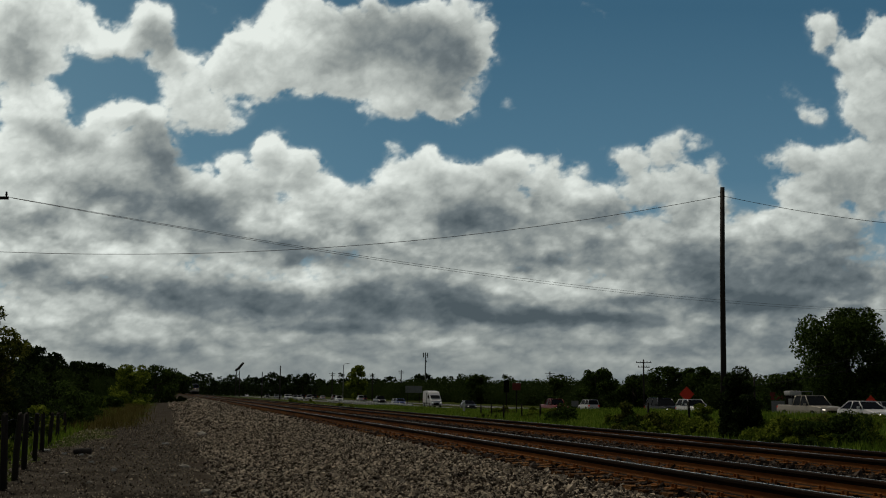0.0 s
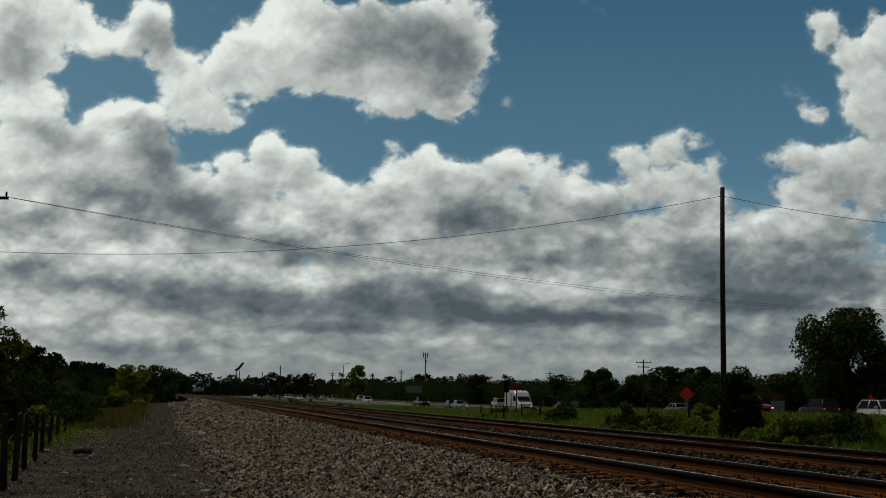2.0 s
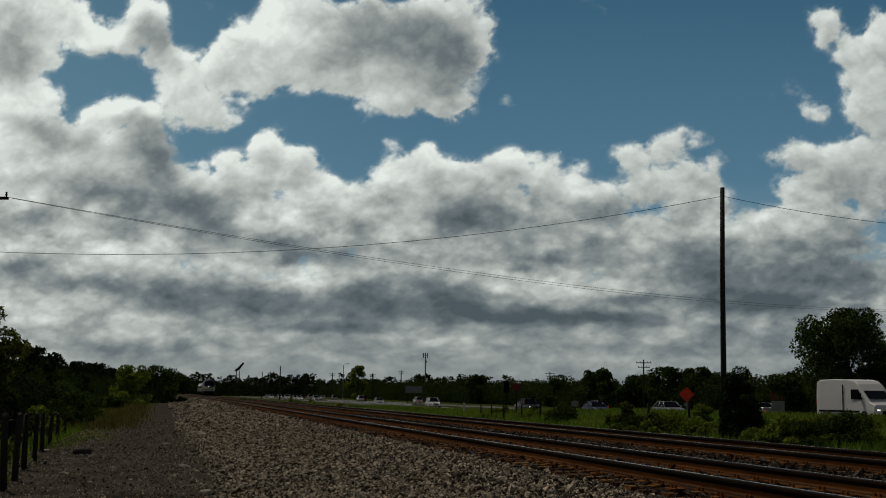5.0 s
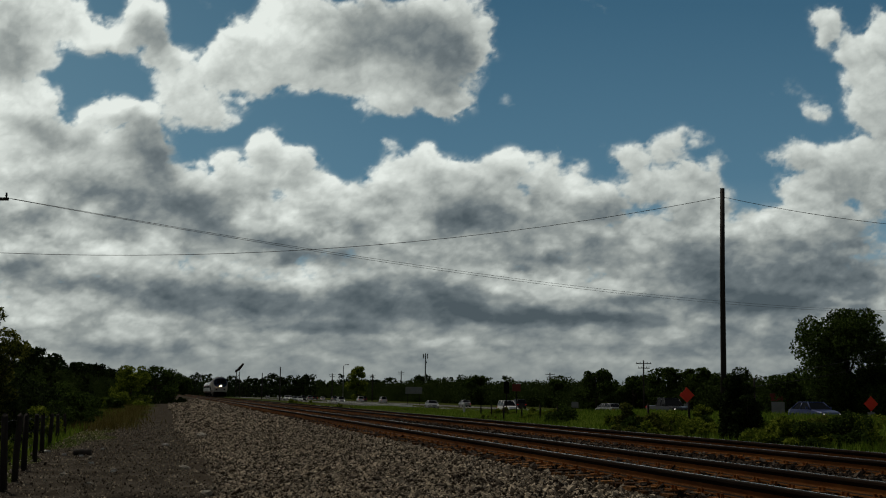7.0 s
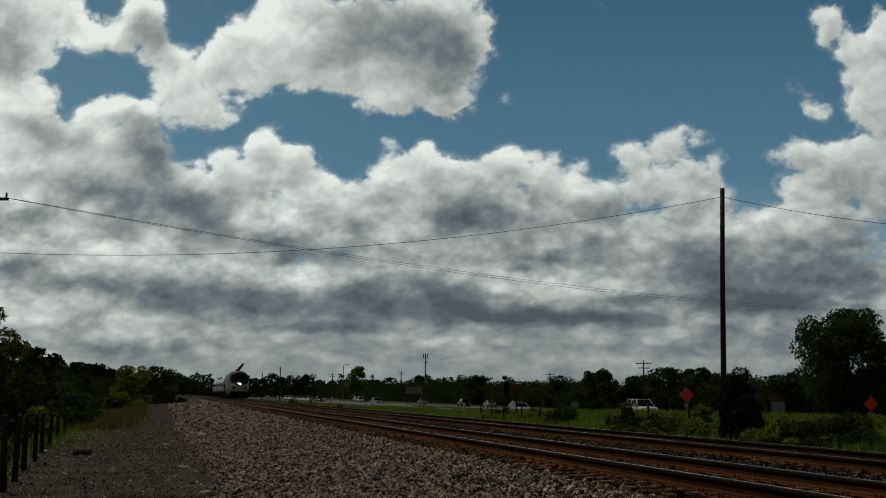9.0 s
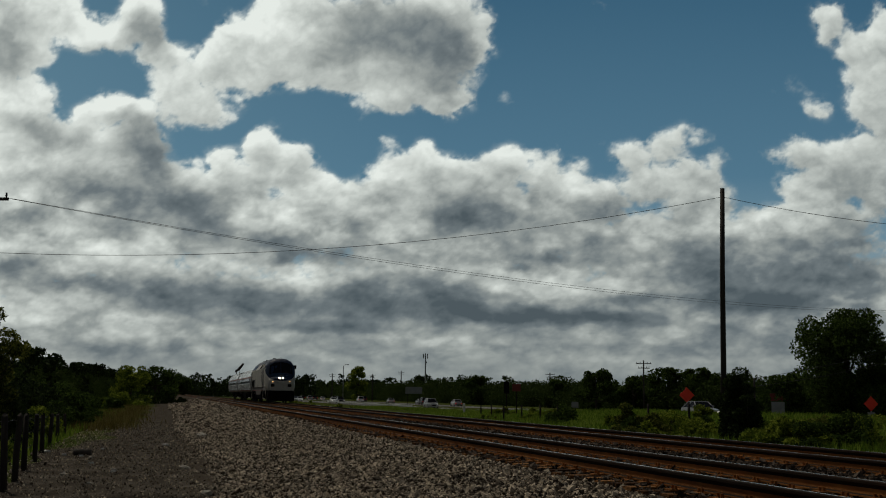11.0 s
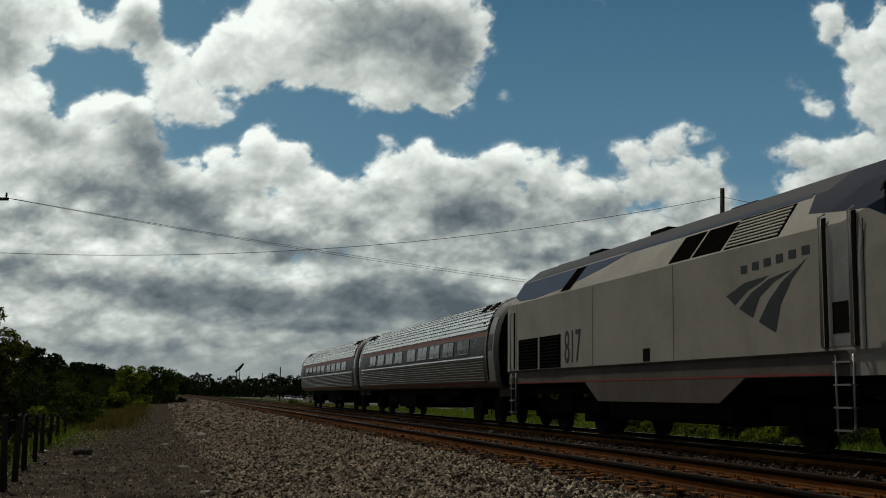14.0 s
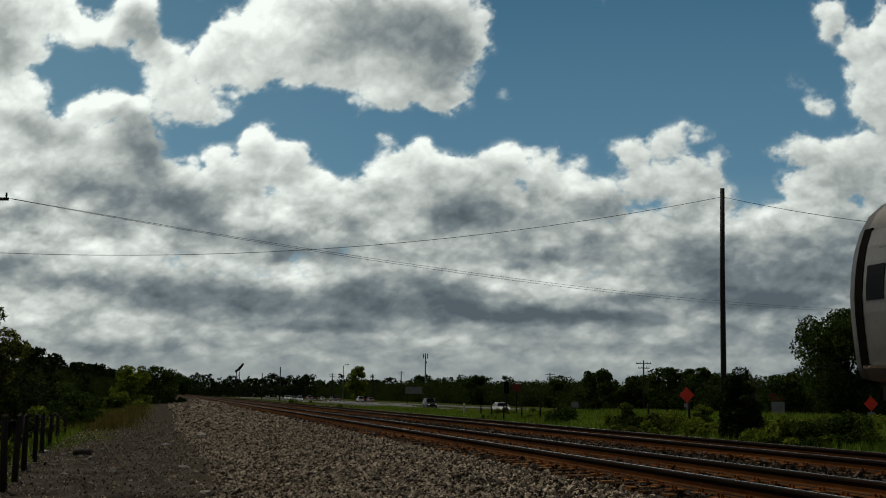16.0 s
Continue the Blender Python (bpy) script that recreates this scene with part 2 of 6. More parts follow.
CLOUD_MID = (
    (-190, 171, 27, 17, 1.1),
    (-164, 177, 24, 18, 1.1),
    (-210, 169, 22, 17, 1.0),
    (-186, 194, 17, 15, 1.1),
    (-152, 211, 18, 21, 1.1),
    (-127, 196, 23, 21, 1.1),
    (-107, 172, 29, 22, 1.1),
    (-78, 162, 24, 21, 1),
    (-44, 175, 34, 22, 1.1),
    (-38, 196, 18, 11, 0.9),
    (-45, 214, 10, 10, 0.5),
    (-12, 200, 24, 14, 1.1),
    (25, 184, 44, 24, 1.1),
    (18, 220, 11, 5, 0.38),
    (59, 199, 17, 14, 1.0),
    (89, 200, 21, 16, 1.0),
    (117, 195, 10, 11, 0.6),
    (137, 169, 25, 21, 1.0),
    (108, 172, 39, 20, 1.1),
    (138, 216, 8, 6, 0.34),
)
CLOUD_RIGHT = (
    (167, 206, 19, 15, 0.78),
    (197, 214, 21, 18, 0.72),
    (212, 225, 20, 12, 0.62),
    (182, 184, 32, 19, 1.0),
    (217, 186, 27, 18, 0.95),
    (241, 207, 8, 16, 0.55),
    (225, 169, 34, 20, 1.0),
    (286, 265, 7, 8, 0.42),
    (307, 268, 14, 8, 0.46),
    (325, 253, 12, 13, 0.62),
)
CLOUD_FAR_RIGHT = (
    (340, 324, 17, 18, 1.0),
    (368, 302, 21, 25, 1.0),
    (391, 316, 25, 22, 1.1),
    (379, 261, 27, 38, 1.1),
    (320, 211, 28, 12, 0.8),
    (288, 206, 11, 6, 0.5),
    (354, 199, 39, 26, 1.1),
    (383, 195, 34, 39, 1.1),
    (326, 180, 37, 21, 0.9),
    (312, 150, 59, 23, 1.1),
)
CLOUD_FILL = (
    (-330, 130, 126, 44, 1.1),
    (-175, 140, 107, 32, 1.1),
    (25, 144, 132, 43, 1.1),
    (229, 126, 156, 34, 1.1),
)
DARK_UPPER = (
    (-380, 301, 21, 35, 0.6),
    (-261, 315, 18, 15, 0.55),
    (-246, 302, 11, 13, 0.45),
    (-298, 293, 35, 5, 0.3),
    (-40, 319, 55, 25, 0.75),
    (0, 291, 30, 24, 0.6),
    (-79, 296, 24, 19, 0.3),
    (-109, 291, 19, 15, 0.25),
    (18, 303, 18, 18, 0.35),
    (5, 263, 20, 11, 0.3),
    (-260, 219, 22, 21, 0.8),
    (-242, 199, 14, 18, 0.75),
    (-347, 227, 30, 12, 0.5),
    (-327, 215, 25, 9, 0.4),
    (-80, 337, 30, 10, 0.35),
)
DARK_MIDDLE = (
    (-298, 176, 44, 13, 0.55),
    (-234, 159, 44, 15, 0.6),
    (-351, 149, 24, 11, 0.55),
    (-277, 144, 29, 13, 0.4),
    (-197, 144, 22, 11, 0.5),
    (-148, 129, 29, 8, 0.55),
    (-210, 170, 18, 9, 0.4),
    (15, 156, 32, 17, 0.75),
    (52, 149, 22, 13, 0.5),
    (78, 162, 8, 14, 0.35),
    (-78, 143, 29, 6, 0.4),
    (97, 118, 18, 6, 0.55),
    (68, 108, 12, 4, 0.55),
    (-126, 115, 17, 7, 0.5),
    (-92, 116, 29, 8, 0.3),
    (132, 131, 20, 11, 0.5),
    (138, 157, 22, 11, 0.45),
)
DARK_LOW = (
    (-363, 106, 22, 9, 0.5),
    (-305, 91, 29, 5, 0.6),
    (-222, 83, 51, 12, 0.8),
    (-125, 73, 68, 12, 0.75),
    (-67, 90, 22, 10, 0.6),
    (-106, 56, 53, 4, 0.6),
    (-9, 77, 43, 14, 0.75),
    (58, 69, 72, 7, 1.0),
    (116, 66, 48, 6, 0.9),
    (-12, 96, 22, 11, 0.5),
    (-283, 36, 29, 8, 0.35),
    (-230, 38, 19, 4, 0.25),
)
DARK_RIGHT = (
    (247, 101, 32, 18, 0.75),
    (276, 80, 53, 10, 0.9),
    (219, 121, 17, 17, 0.4),
    (345, 106, 53, 14, 0.6),
    (341, 129, 44, 10, 0.35),
    (165, 83, 29, 4, 0.45),
    (237, 59, 14, 5, 0.3),
    (371, 91, 22, 7, 0.3),
)
LIGHT_UPPER = (
    (-313, 312, 35, 14, 0.35),
    (-149, 322, 28, 23, 0.4),
    (-119, 309, 18, 13, 0.3),
    (-286, 249, 23, 5, 0.5),
    (-251, 246, 9, 7, 0.4),
    (-291, 227, 9, 10, 0.35),
    (-69, 261, 23, 10, 0.35),
    (36, 301, 7, 28, 0.5),
    (20, 247, 16, 3, 0.4),
    (-355, 244, 28, 10, 0.3),
    (-358, 195, 20, 6, 0.35),
    (-176, 200, 18, 10, 0.3),
    (-148, 216, 14, 13, 0.3),
    (-44, 191, 32, 7, 0.4),
    (-5, 204, 20, 7, 0.4),
    (76, 200, 27, 9, 0.4),
    (118, 179, 18, 6, 0.3),
    (377, 270, 18, 38, 0.3),
)
LIGHT_MIDDLE = (
    (-286, 121, 49, 10, 0.45),
    (-349, 123, 15, 8, 0.3),
    (-107, 175, 27, 17, 0.3),
    (-127, 159, 22, 11, 0.3),
    (-160, 105, 24, 7, 0.45),
    (-116, 100, 27, 7, 0.45),
    (-82, 95, 13, 5, 0.3),
    (34, 105, 39, 9, 0.35),
    (87, 90, 37, 10, 0.4),
    (-28, 129, 27, 7, 0.3),
    (196, 179, 27, 12, 0.3),
    (309, 118, 17, 7, 0.55),
    (172, 88, 7, 5, 0.45),
    (339, 83, 27, 3, 0.65),
    (303, 169, 27, 12, 0.4),
    (344, 321, 14, 10, 0.3),
)
LIGHT_LOW = (
    (0, 47, 22, 4, 0.5),
    (61, 47, 19, 4, 0.35),
    (27, 42, 11, 4, 0.4),
    (227, 69, 9, 5, 0.35),
    (-265, 61, 29, 3, 0.4),
    (-337, 59, 24, 5, 0.3),
    (-168, 67, 29, 3, 0.3),
    (193, 48, 39, 3, 0.25),
)
HOLES = (
    (-297, 273, 27, 15, 0.9),
    (-220, 209, 18, 15, 0.8),
    (-184, 225, 11, 9, 0.6),
    (-98, 227, 30, 21, 0.8),
    (-165, 242, 12, 10, 0.5),
    (-87, 184, 12, 9, 0.5),
    (135, 194, 10, 9, 0.5),
    (10, 222, 28, 8, 0.6),
    (109, 270, 45, 50, 0.9),
    (244, 291, 55, 45, 0.9),
    (320, 288, 17, 15, 0.7),
    (-304, 343, 10, 9, 0.6),
    (-224, 331, 17, 15, 0.8),
    (272, 172, 18, 11, 0.7),
    (229, 207, 9, 6, 0.5),
    (85, 332, 25, 25, 0.9),
)
CLOUD_BASE = (
    (-236, 46, 246, 74, 1.0),
    (9, 58, 246, 79, 1.0),
    (254, 66, 206, 74, 1.0),
    (1, 19, 737, 39, 1.0),
)
SKY_FAR = 2600.0


def puffs(rows, U, V, wx, wy):
    """The strongest of soft ellipses, with ragged rims."""
    total = np.zeros_like(U)
    for u, v, a, b, w in rows:
        r2 = ((U + wx - u) / a) ** 2 + ((V + wy - v) / b) ** 2
        total = np.maximum(total, w * np.clip(1.25 - r2, 0, None) ** 0.8)
    return total


def soft_spots(rows, U, V, wx, wy):
    total = np.zeros_like(U)
    for u, v, a, b, w in rows:
        total += w * np.exp(-(((U + wx - u) / a) ** 2 + ((V + wy - v) / b) ** 2))
    return total


def blurred(a, n, axis):
    k = np.hanning(2 * n + 3)[1:-1]
    pad = [(0, 0), (0, 0)]
    pad[axis] = (n, n)
    p = np.pad(a, pad, mode="edge")
    return sum(w * (p[i:i + a.shape[0], :] if axis == 0 else p[:, i:i + a.shape[1]]) for i, w in enumerate(k)) / k.sum()


def sky_sheet():
    step = 1.25
    us = np.arange(-470, 470 + step, step)
    vs = np.arange(-14, 385, step)
    U, V = np.meshgrid(us, vs)
    # cells of cloud get flatter towards the horizon
    E = np.log(1 + 0.003 * np.clip(V, -14, None)) / 0.06
    P, Q = U / 42.0, E
    wx = 26 * fractal(P * 1.3, Q * 1.3, 3, 6, 0.6)
    wy = (12 + 0.07 * V) * 0.95 * fractal(P * 1.3, Q * 1.3, 13, 6, 0.6)
    cover = puffs(CLOUD_LEFT_TOP + CLOUD_MAIN + CLOUD_LEFT_LOW + CLOUD_MID + CLOUD_RIGHT + CLOUD_FAR_RIGHT + CLOUD_FILL, U, V, wx, wy)
    cover = np.maximum(cover, puffs(CLOUD_BASE, U, V, wx, wy))
    cover = np.clip(cover - 1.05 * soft_spots(HOLES, U, V, wx * 0.8, wy * 0.8), 0, None)
    # the sky beyond the view carries the same kind of cloud
    out = np.clip((np.abs(U) - 400) / 40, 0, 1) + np.clip((V - 360) / 20, 0, 1)
    cover = np.maximum(cover, np.clip(out, 0, 1) * (0.6 + 1.6 * fractal(U / 90, V / 70, 31, 4)))
    cover = 0.35 * cover + 0.65 * blurred(blurred(cover, 9, 0), 9, 1)      # ragged, feathered rims
    body = np.clip(cover * 2.4, 0, 1)
    lumps = fractal(P * 1.15 + wx * 0.015, Q * 1.15, 23, 6, 0.5, billow=True)
    curls = fractal(P * 2.7 + wx * 0.03, Q * 2.9 + wy * 0.03, 83, 5, 0.55, billow=True)
    wisps = fractal(P * 2.6, Q * 2.4, 43, 5, 0.62)
    cover = cover + body * (0.85 * (lumps - 0.36) + 0.45 * (curls - 0.36) + 0.75 * wisps) + 0.7 * np.clip(cover - 0.55, 0, 0.6)
    dense = np.clip((cover - 0.1) / 0.6, 0, 1)
    # light comes from above: rims are bright, depths and undersides grey
    above = np.zeros_like(dense)
    n = 24
    src = dense * np.clip(cover, 0, 1.6)
    for k in range(1, n):
        sh = np.zeros_like(dense)
        sh[:-k, :] = src[k:, :]
        above += np.roll(sh, k // 3, axis=1) * (1 - k / n)
    above /= n * 0.5

    def slope(field, n, gain):
        f = blurred(blurred(field, n, 0), n, 1)
        gy, gx = np.gradient(f)
        return np.tanh((-gy + 0.45 * gx) * gain)

    relief = 0.2 * slope(cover, 3, 3.0) + 0.8 * slope(cover, 9, 8.0)
    near_horizon = np.exp(-(V / 105.0) ** 2)
    calm = 1 - 0.3 * near_horizon
    dark = soft_spots(DARK_UPPER + DARK_MIDDLE + DARK_LOW + DARK_RIGHT, U, V, wx * 0.55 * calm, wy * 0.55 * calm) * (1 + 0.7 * wisps * calm) * (1 + 0.3 * near_horizon)
    light = soft_spots(LIGHT_UPPER + LIGHT_MIDDLE + LIGHT_LOW, U, V, wx * 0.7, wy * 0.7)
    patch = fractal(P * 0.55, Q * 0.9, 63, 4, 0.5)
    rim = np.clip(1 - np.abs(cover - 0.45) / 0.4, 0, 1)
    lit = 0.775 - 0.08 * np.clip(above, 0, 1.5) - 0.71 * np.tanh(0.9 * dark) + 0.32 * light + 0.03 * rim + calm * (0.16 * relief + 0.08 * wisps + 0.08 * patch + 0.10 * (lumps - 0.36) + 0.12 * (curls - 0.36))
    # banks behind banks: each has a lit, lumpy crest over the shaded foot of the next
    bank = Q * 0.5 + 1.25 * fractal(P * 0.75, Q * 0.8, 93, 6, 0.52, billow=True) + 0.35 * fractal(P * 0.4, Q * 0.5, 103, 3)
    bank = blurred(blurred(bank - np.floor(bank), 2, 0), 2, 1)
    lit = lit + 0.06 * calm * (bank - 0.5) * np.clip((cover - 0.5) / 0.4, 0, 1) * np.clip((300 - V) / 120, 0.35, 1)
    # the lower sky is full of small rounded cells
    cells = 0.13 * fractal(P * 1.7, Q * 1.7, 143, 5, 0.55) + 0.24 * (fractal(P * 1.6 + wx * 0.012, Q * 1.6, 153, 5, 0.55, billow=True) - 0.34)
    cells = cells + 0.16 * np.tanh(4 * fractal(P * 0.9 + 3, Q * 1.1, 173, 5, 0.5)) * np.clip((230 - V) / 60, 0, 1)
    lit = lit + cells * np.clip((260 - V) / 120, 0.35, 1) * np.clip((V + 6) / 40, 0, 1)
    lit = lit - 0.10 * np.clip(U / 400, -1, 1) - 0.06 + 0.16 * np.clip((V - 120) / 140, 0, 1)
    lit = lit - 0.13 * np.exp(-(V / 85.0) ** 2) * np.clip(1 - light, 0, 1)
    low = np.exp(-np.clip(V, 0, None) / 38.0)
    lit = lit * (1 - 0.55 * low) + 0.4 * 0.55 * low
    a, ny, nx = radians(YAW), len(vs), len(us)
    verts = np.stack([U.ravel() * SKY_FAR / 1000, np.zeros(U.size), V.ravel() * SKY_FAR / 1000], 1)
    i = np.arange(nx * ny).reshape(ny, nx)
    faces = np.stack([i[:-1, :-1], i[:-1, 1:], i[1:, 1:], i[1:, :-1]], -1).reshape(-1, 4)
    m = bpy.data.materials.new("cloudy_sky")
    m.use_nodes = True
    nt = m.node_tree
    nt.nodes.remove(nt.nodes["Principled BSDF"])
    cov, shade = nt.nodes.new("ShaderNodeAttribute"), nt.nodes.new("ShaderNodeAttribute")
    cov.attribute_name, shade.attribute_name = "cover", "lit"
    tc, fine = nt.nodes.new("ShaderNodeTexCoord"), nt.nodes.new("ShaderNodeTexNoise")
    fine.inputs["Scale"].default_value, fine.inputs["Detail"].default_value = 0.02, 5
    nt.links.new(tc.outputs["Object"], fine.inputs["Vector"])

    def wobble(socket, amount):
        n = nt.nodes.new("ShaderNodeMath")
        n.operation = "MULTIPLY_ADD"
        n.inputs[1].default_value = amount
        c = nt.nodes.new("ShaderNodeMath")
        c.operation = "SUBTRACT"
        c.inputs[1].default_value = 0.5
        nt.links.new(fine.outputs[0], c.inputs[0])
        nt.links.new(c.outputs[0], n.inputs[0])
        nt.links.new(socket, n.inputs[2])
        return n.outputs[0]

    def ramp(socket, rows):
        r = nt.nodes.new("ShaderNodeValToRGB")
        while len(r.color_ramp.elements) < len(rows):
            r.color_ramp.elements.new(0.5)
        for e, (p, c) in zip(r.color_ramp.elements, rows):
            e.position, e.color = p, (*c, 1)
        nt.links.new(socket, r.inputs[0])
        return r.outputs[0]

    height_at = nt.nodes.new("ShaderNodeSeparateXYZ")
    nt.links.new(tc.outputs["Object"], height_at.inputs[0])
    up = nt.nodes.new("ShaderNodeMath")
    up.operation = "DIVIDE"
    up.inputs[1].default_value = 900.0
    nt.links.new(height_at.outputs["Z"], up.inputs[0])
    blue = ramp(up.outputs[0], ((0.0, (0.36, 0.42, 0.43)), (0.25, (0.20, 0.31, 0.37)), (0.55, (0.08, 0.18, 0.262)), (1.0, (0.043, 0.118, 0.192))))
    cloud = ramp(wobble(shade.outputs["Fac"], 0.10), ((0.05, (0.074, 0.098, 0.112)), (0.32, (0.152, 0.183, 0.195)), (0.55, (0.295, 0.326, 0.316)), (0.78, (0.52, 0.56, 0.53)), (1.0, (0.78, 0.83, 0.785))))
    mix = nt.nodes.new("ShaderNodeMix")
    mix.data_type = "RGBA"
    edge = nt.nodes.new("ShaderNodeMapRange")
    edge.interpolation_type = "SMOOTHSTEP"
    edge.inputs[1].default_value, edge.inputs[2].default_value = 0.04, 0.82
    nt.links.new(wobble(cov.outputs["Fac"], 0.25), edge.inputs[0])
    nt.links.new(edge.outputs[0], mix.inputs[0])
    # paler towards the sun's side
    pale, pale_mix = nt.nodes.new("ShaderNodeMapRange"), nt.nodes.new("ShaderNodeMix")
    pale.inputs[1].default_value, pale.inputs[2].default_value, pale.inputs[4].default_value = 0.0, -1100.0, 0.4
    nt.links.new(height_at.outputs["X"], pale.inputs[0])
    pale_mix.data_type = "RGBA"
    pale_mix.inputs[7].default_value = (0.17, 0.3, 0.37, 1)
    nt.links.new(pale.outputs[0], pale_mix.inputs[0])
    nt.links.new(blue, pale_mix.inputs[6])
    nt.links.new(pale_mix.outputs[2], mix.inputs[6])
    nt.links.new(cloud, mix.inputs[7])
    em = nt.nodes.new("ShaderNodeEmission")
    nt.links.new(mix.outputs[2], em.inputs[0])
    nt.links.new(em.outputs[0], nt.nodes["Material Output"].inputs[0])
    ob = arrays("backdrop", verts, faces, m, smooth=True)
    for name, field in (("cover", cover), ("lit", lit)):
        ob.data.attributes.new(name, "FLOAT", "POINT").data.foreach_set("value", field.ravel().astype(np.float32))
    tagged(ob, "blue sky with broken grey and white cumulus clouds", "sky", kind="structure")
    return ob


def sky_pose(far, across=0.0, up=0.0):
    a = radians(YAW)
    return pose(EYE.x + math.sin(a) * far + math.cos(a) * across, EYE.y + math.cos(a) * far - math.sin(a) * across, EYE.z + up, 0, 0, -YAW)


backdrop = sky_sheet()
backdrop.matrix_basis = sky_pose(SKY_FAR)

# ---- ground, ballast, tracks, road ----
def smooth01(x, a, b):
    t = np.clip((x - a) / (b - a), 0, 1)
    return t * t * (3 - 2 * t)


def ground_z(x, y):
    """The land: level by the line, falling a little along the road further up."""
    x, y = np.asarray(x, float), np.asarray(y, float)
    z = -0.85 * smooth01(y, 70, 155) * smooth01(x, 15, 24)
    z = z + 0.12 * smooth01(x, 18, 30) * (1 - smooth01(y, 70, 155)) - 0.24 * smooth01(x, 37, 42) * (1 - smooth01(y, 70, 155))
    z = z - 0.25 * np.exp(-((x - 17.0) / 1.6) ** 2)          # ditch beyond the line
    z = z + 0.05 * np.sin(x * 0.7 + 1.3) * np.sin(y * 0.23) * smooth01(np.abs(x + 1), 2.5, 8)
    z = z + 0.2 * np.exp(-((x - 36.0) / 4.0) ** 2) * (1 - smooth01(y, 150, 215))
    return z


def ground():
    xs = np.concatenate([-np.geomspace(3800, 12, 26), np.arange(-11.5, 24, 0.5), np.arange(24, 66, 1.5), np.geomspace(68, 3800, 24)])
    ys = np.concatenate([-np.geomspace(3000, 12, 14), np.arange(-11, 70, 0.75), np.arange(70, 260, 4.0), np.geomspace(264, 4200, 30)])
    X, Y = np.meshgrid(xs, ys)
    Z = ground_z(X, Y) + 0.03 * fractal(X * 1.1, Y * 0.8, 5, 4) * (np.abs(X) < 24)
    i = np.arange(X.size).reshape(X.shape)
    f = np.stack([i[:-1, :-1], i[:-1, 1:], i[1:, 1:], i[1:, :-1]], -1).reshape(-1, 4)
    return tagged(arrays("ground", np.stack([X.ravel(), Y.ravel(), Z.ravel()], 1), f, M["ground"], smooth=True),
                  "grassy ground with weeds and bare soil", "ground", kind="structure")


def bed_z(x):
    """The ballast's cross-section: a long foot, a shoulder, the top and the far shoulder."""
    return np.interp(x, [0.2, 1.2, 3.6, 4.9, 5.35, 12.1, 12.5, 14.6], [0.015, 0.06, 0.17, 0.38, 0.435, 0.455, 0.42, 0.02])


def bed():
    xs = np.concatenate([np.arange(0.2, 14.61, 0.3)])
    ys = np.concatenate([np.arange(-40, 80, 0.6), np.arange(80, 300, 4.0), np.geomspace(304, 1500, 16)])
    X, Y = np.meshgrid(xs, ys)
    Z = bed_z(X) + 0.05 * fractal(X * 1.4, Y * 1.4, 9, 4) * (X > 0.4) * (X < 5.2)
    i = np.arange(X.size).reshape(X.shape)
    f = np.stack([i[:-1, :-1], i[:-1, 1:], i[1:, 1:], i[1:, :-1]], -1).reshape(-1, 4)
    return tagged(arrays("ballast_bed", np.stack([X.ravel(), Y.ravel(), Z.ravel()], 1), f, M["ballast_bed"], smooth=True),
                  "bank of grey crushed stone under the tracks", "ballast", kind="structure")


def lot():
    """The bare strip of grey dirt and gravel along the line."""
    ys = np.concatenate([np.arange(-12, 70, 0.5), np.arange(70, 420, 5.0)])
    n = 15
    rows = []
    for y in ys:
        left = -3.1 + 1.5 * smooth01(y, 18, 60) + 0.35 * math.sin(y * 0.35) + 0.25 * math.sin(y * 0.93 + 1) - 0.8 * (1 - smooth01(y, 10, 22))
        right = 1.7
        for k in range(n):
            x = left + (right - left) * k / (n - 1)
            rows.append((x, y))
    P = np.array(rows)
    Z = ground_z(P[:, 0], P[:, 1]) + 0.03 * fractal(P[:, 0] * 1.1, P[:, 1] * 0.8, 5, 4) + 0.022 + 0.035 * fractal(P[:, 0] * 2.2, P[:, 1] * 0.9, 15, 4)
    i = np.arange(len(P)).reshape(len(ys), n)
    f = np.stack([i[:-1, :-1], i[:-1, 1:], i[1:, 1:], i[1:, :-1]], -1).reshape(-1, 4)
    return tagged(arrays("gravel_lot", np.column_stack([P, Z]), f, M["lot"], smooth=True), "bare grey dirt and gravel strip beside the line", "dirt", kind="structure")


ground()
bed()
lot()

HEAD, BASE = 0.073, 0.14


def rail_bmesh(x, y0, y1):
    """A flat-bottomed rail: foot, web and rounded head, without its bright running face."""
    h = 0.18
    prof = [(-BASE / 2, 0), (BASE / 2, 0), (BASE / 2, 0.012), (0.02, 0.032), (0.009, 0.05), (0.009, 0.125), (HEAD / 2, 0.14), (HEAD / 2, 0.166), (0.028, 0.174),
            (-0.028, 0.174), (-HEAD / 2, 0.166), (-HEAD / 2, 0.14), (-0.009, 0.125), (-0.009, 0.05), (-0.02, 0.032), (-BASE / 2, 0.012)]
    return loft([[(x + a, y, RAIL_Z - h + b) for a, b in prof] for y in (y0, y1)], smooth=False)


TIE_STEP = 0.52


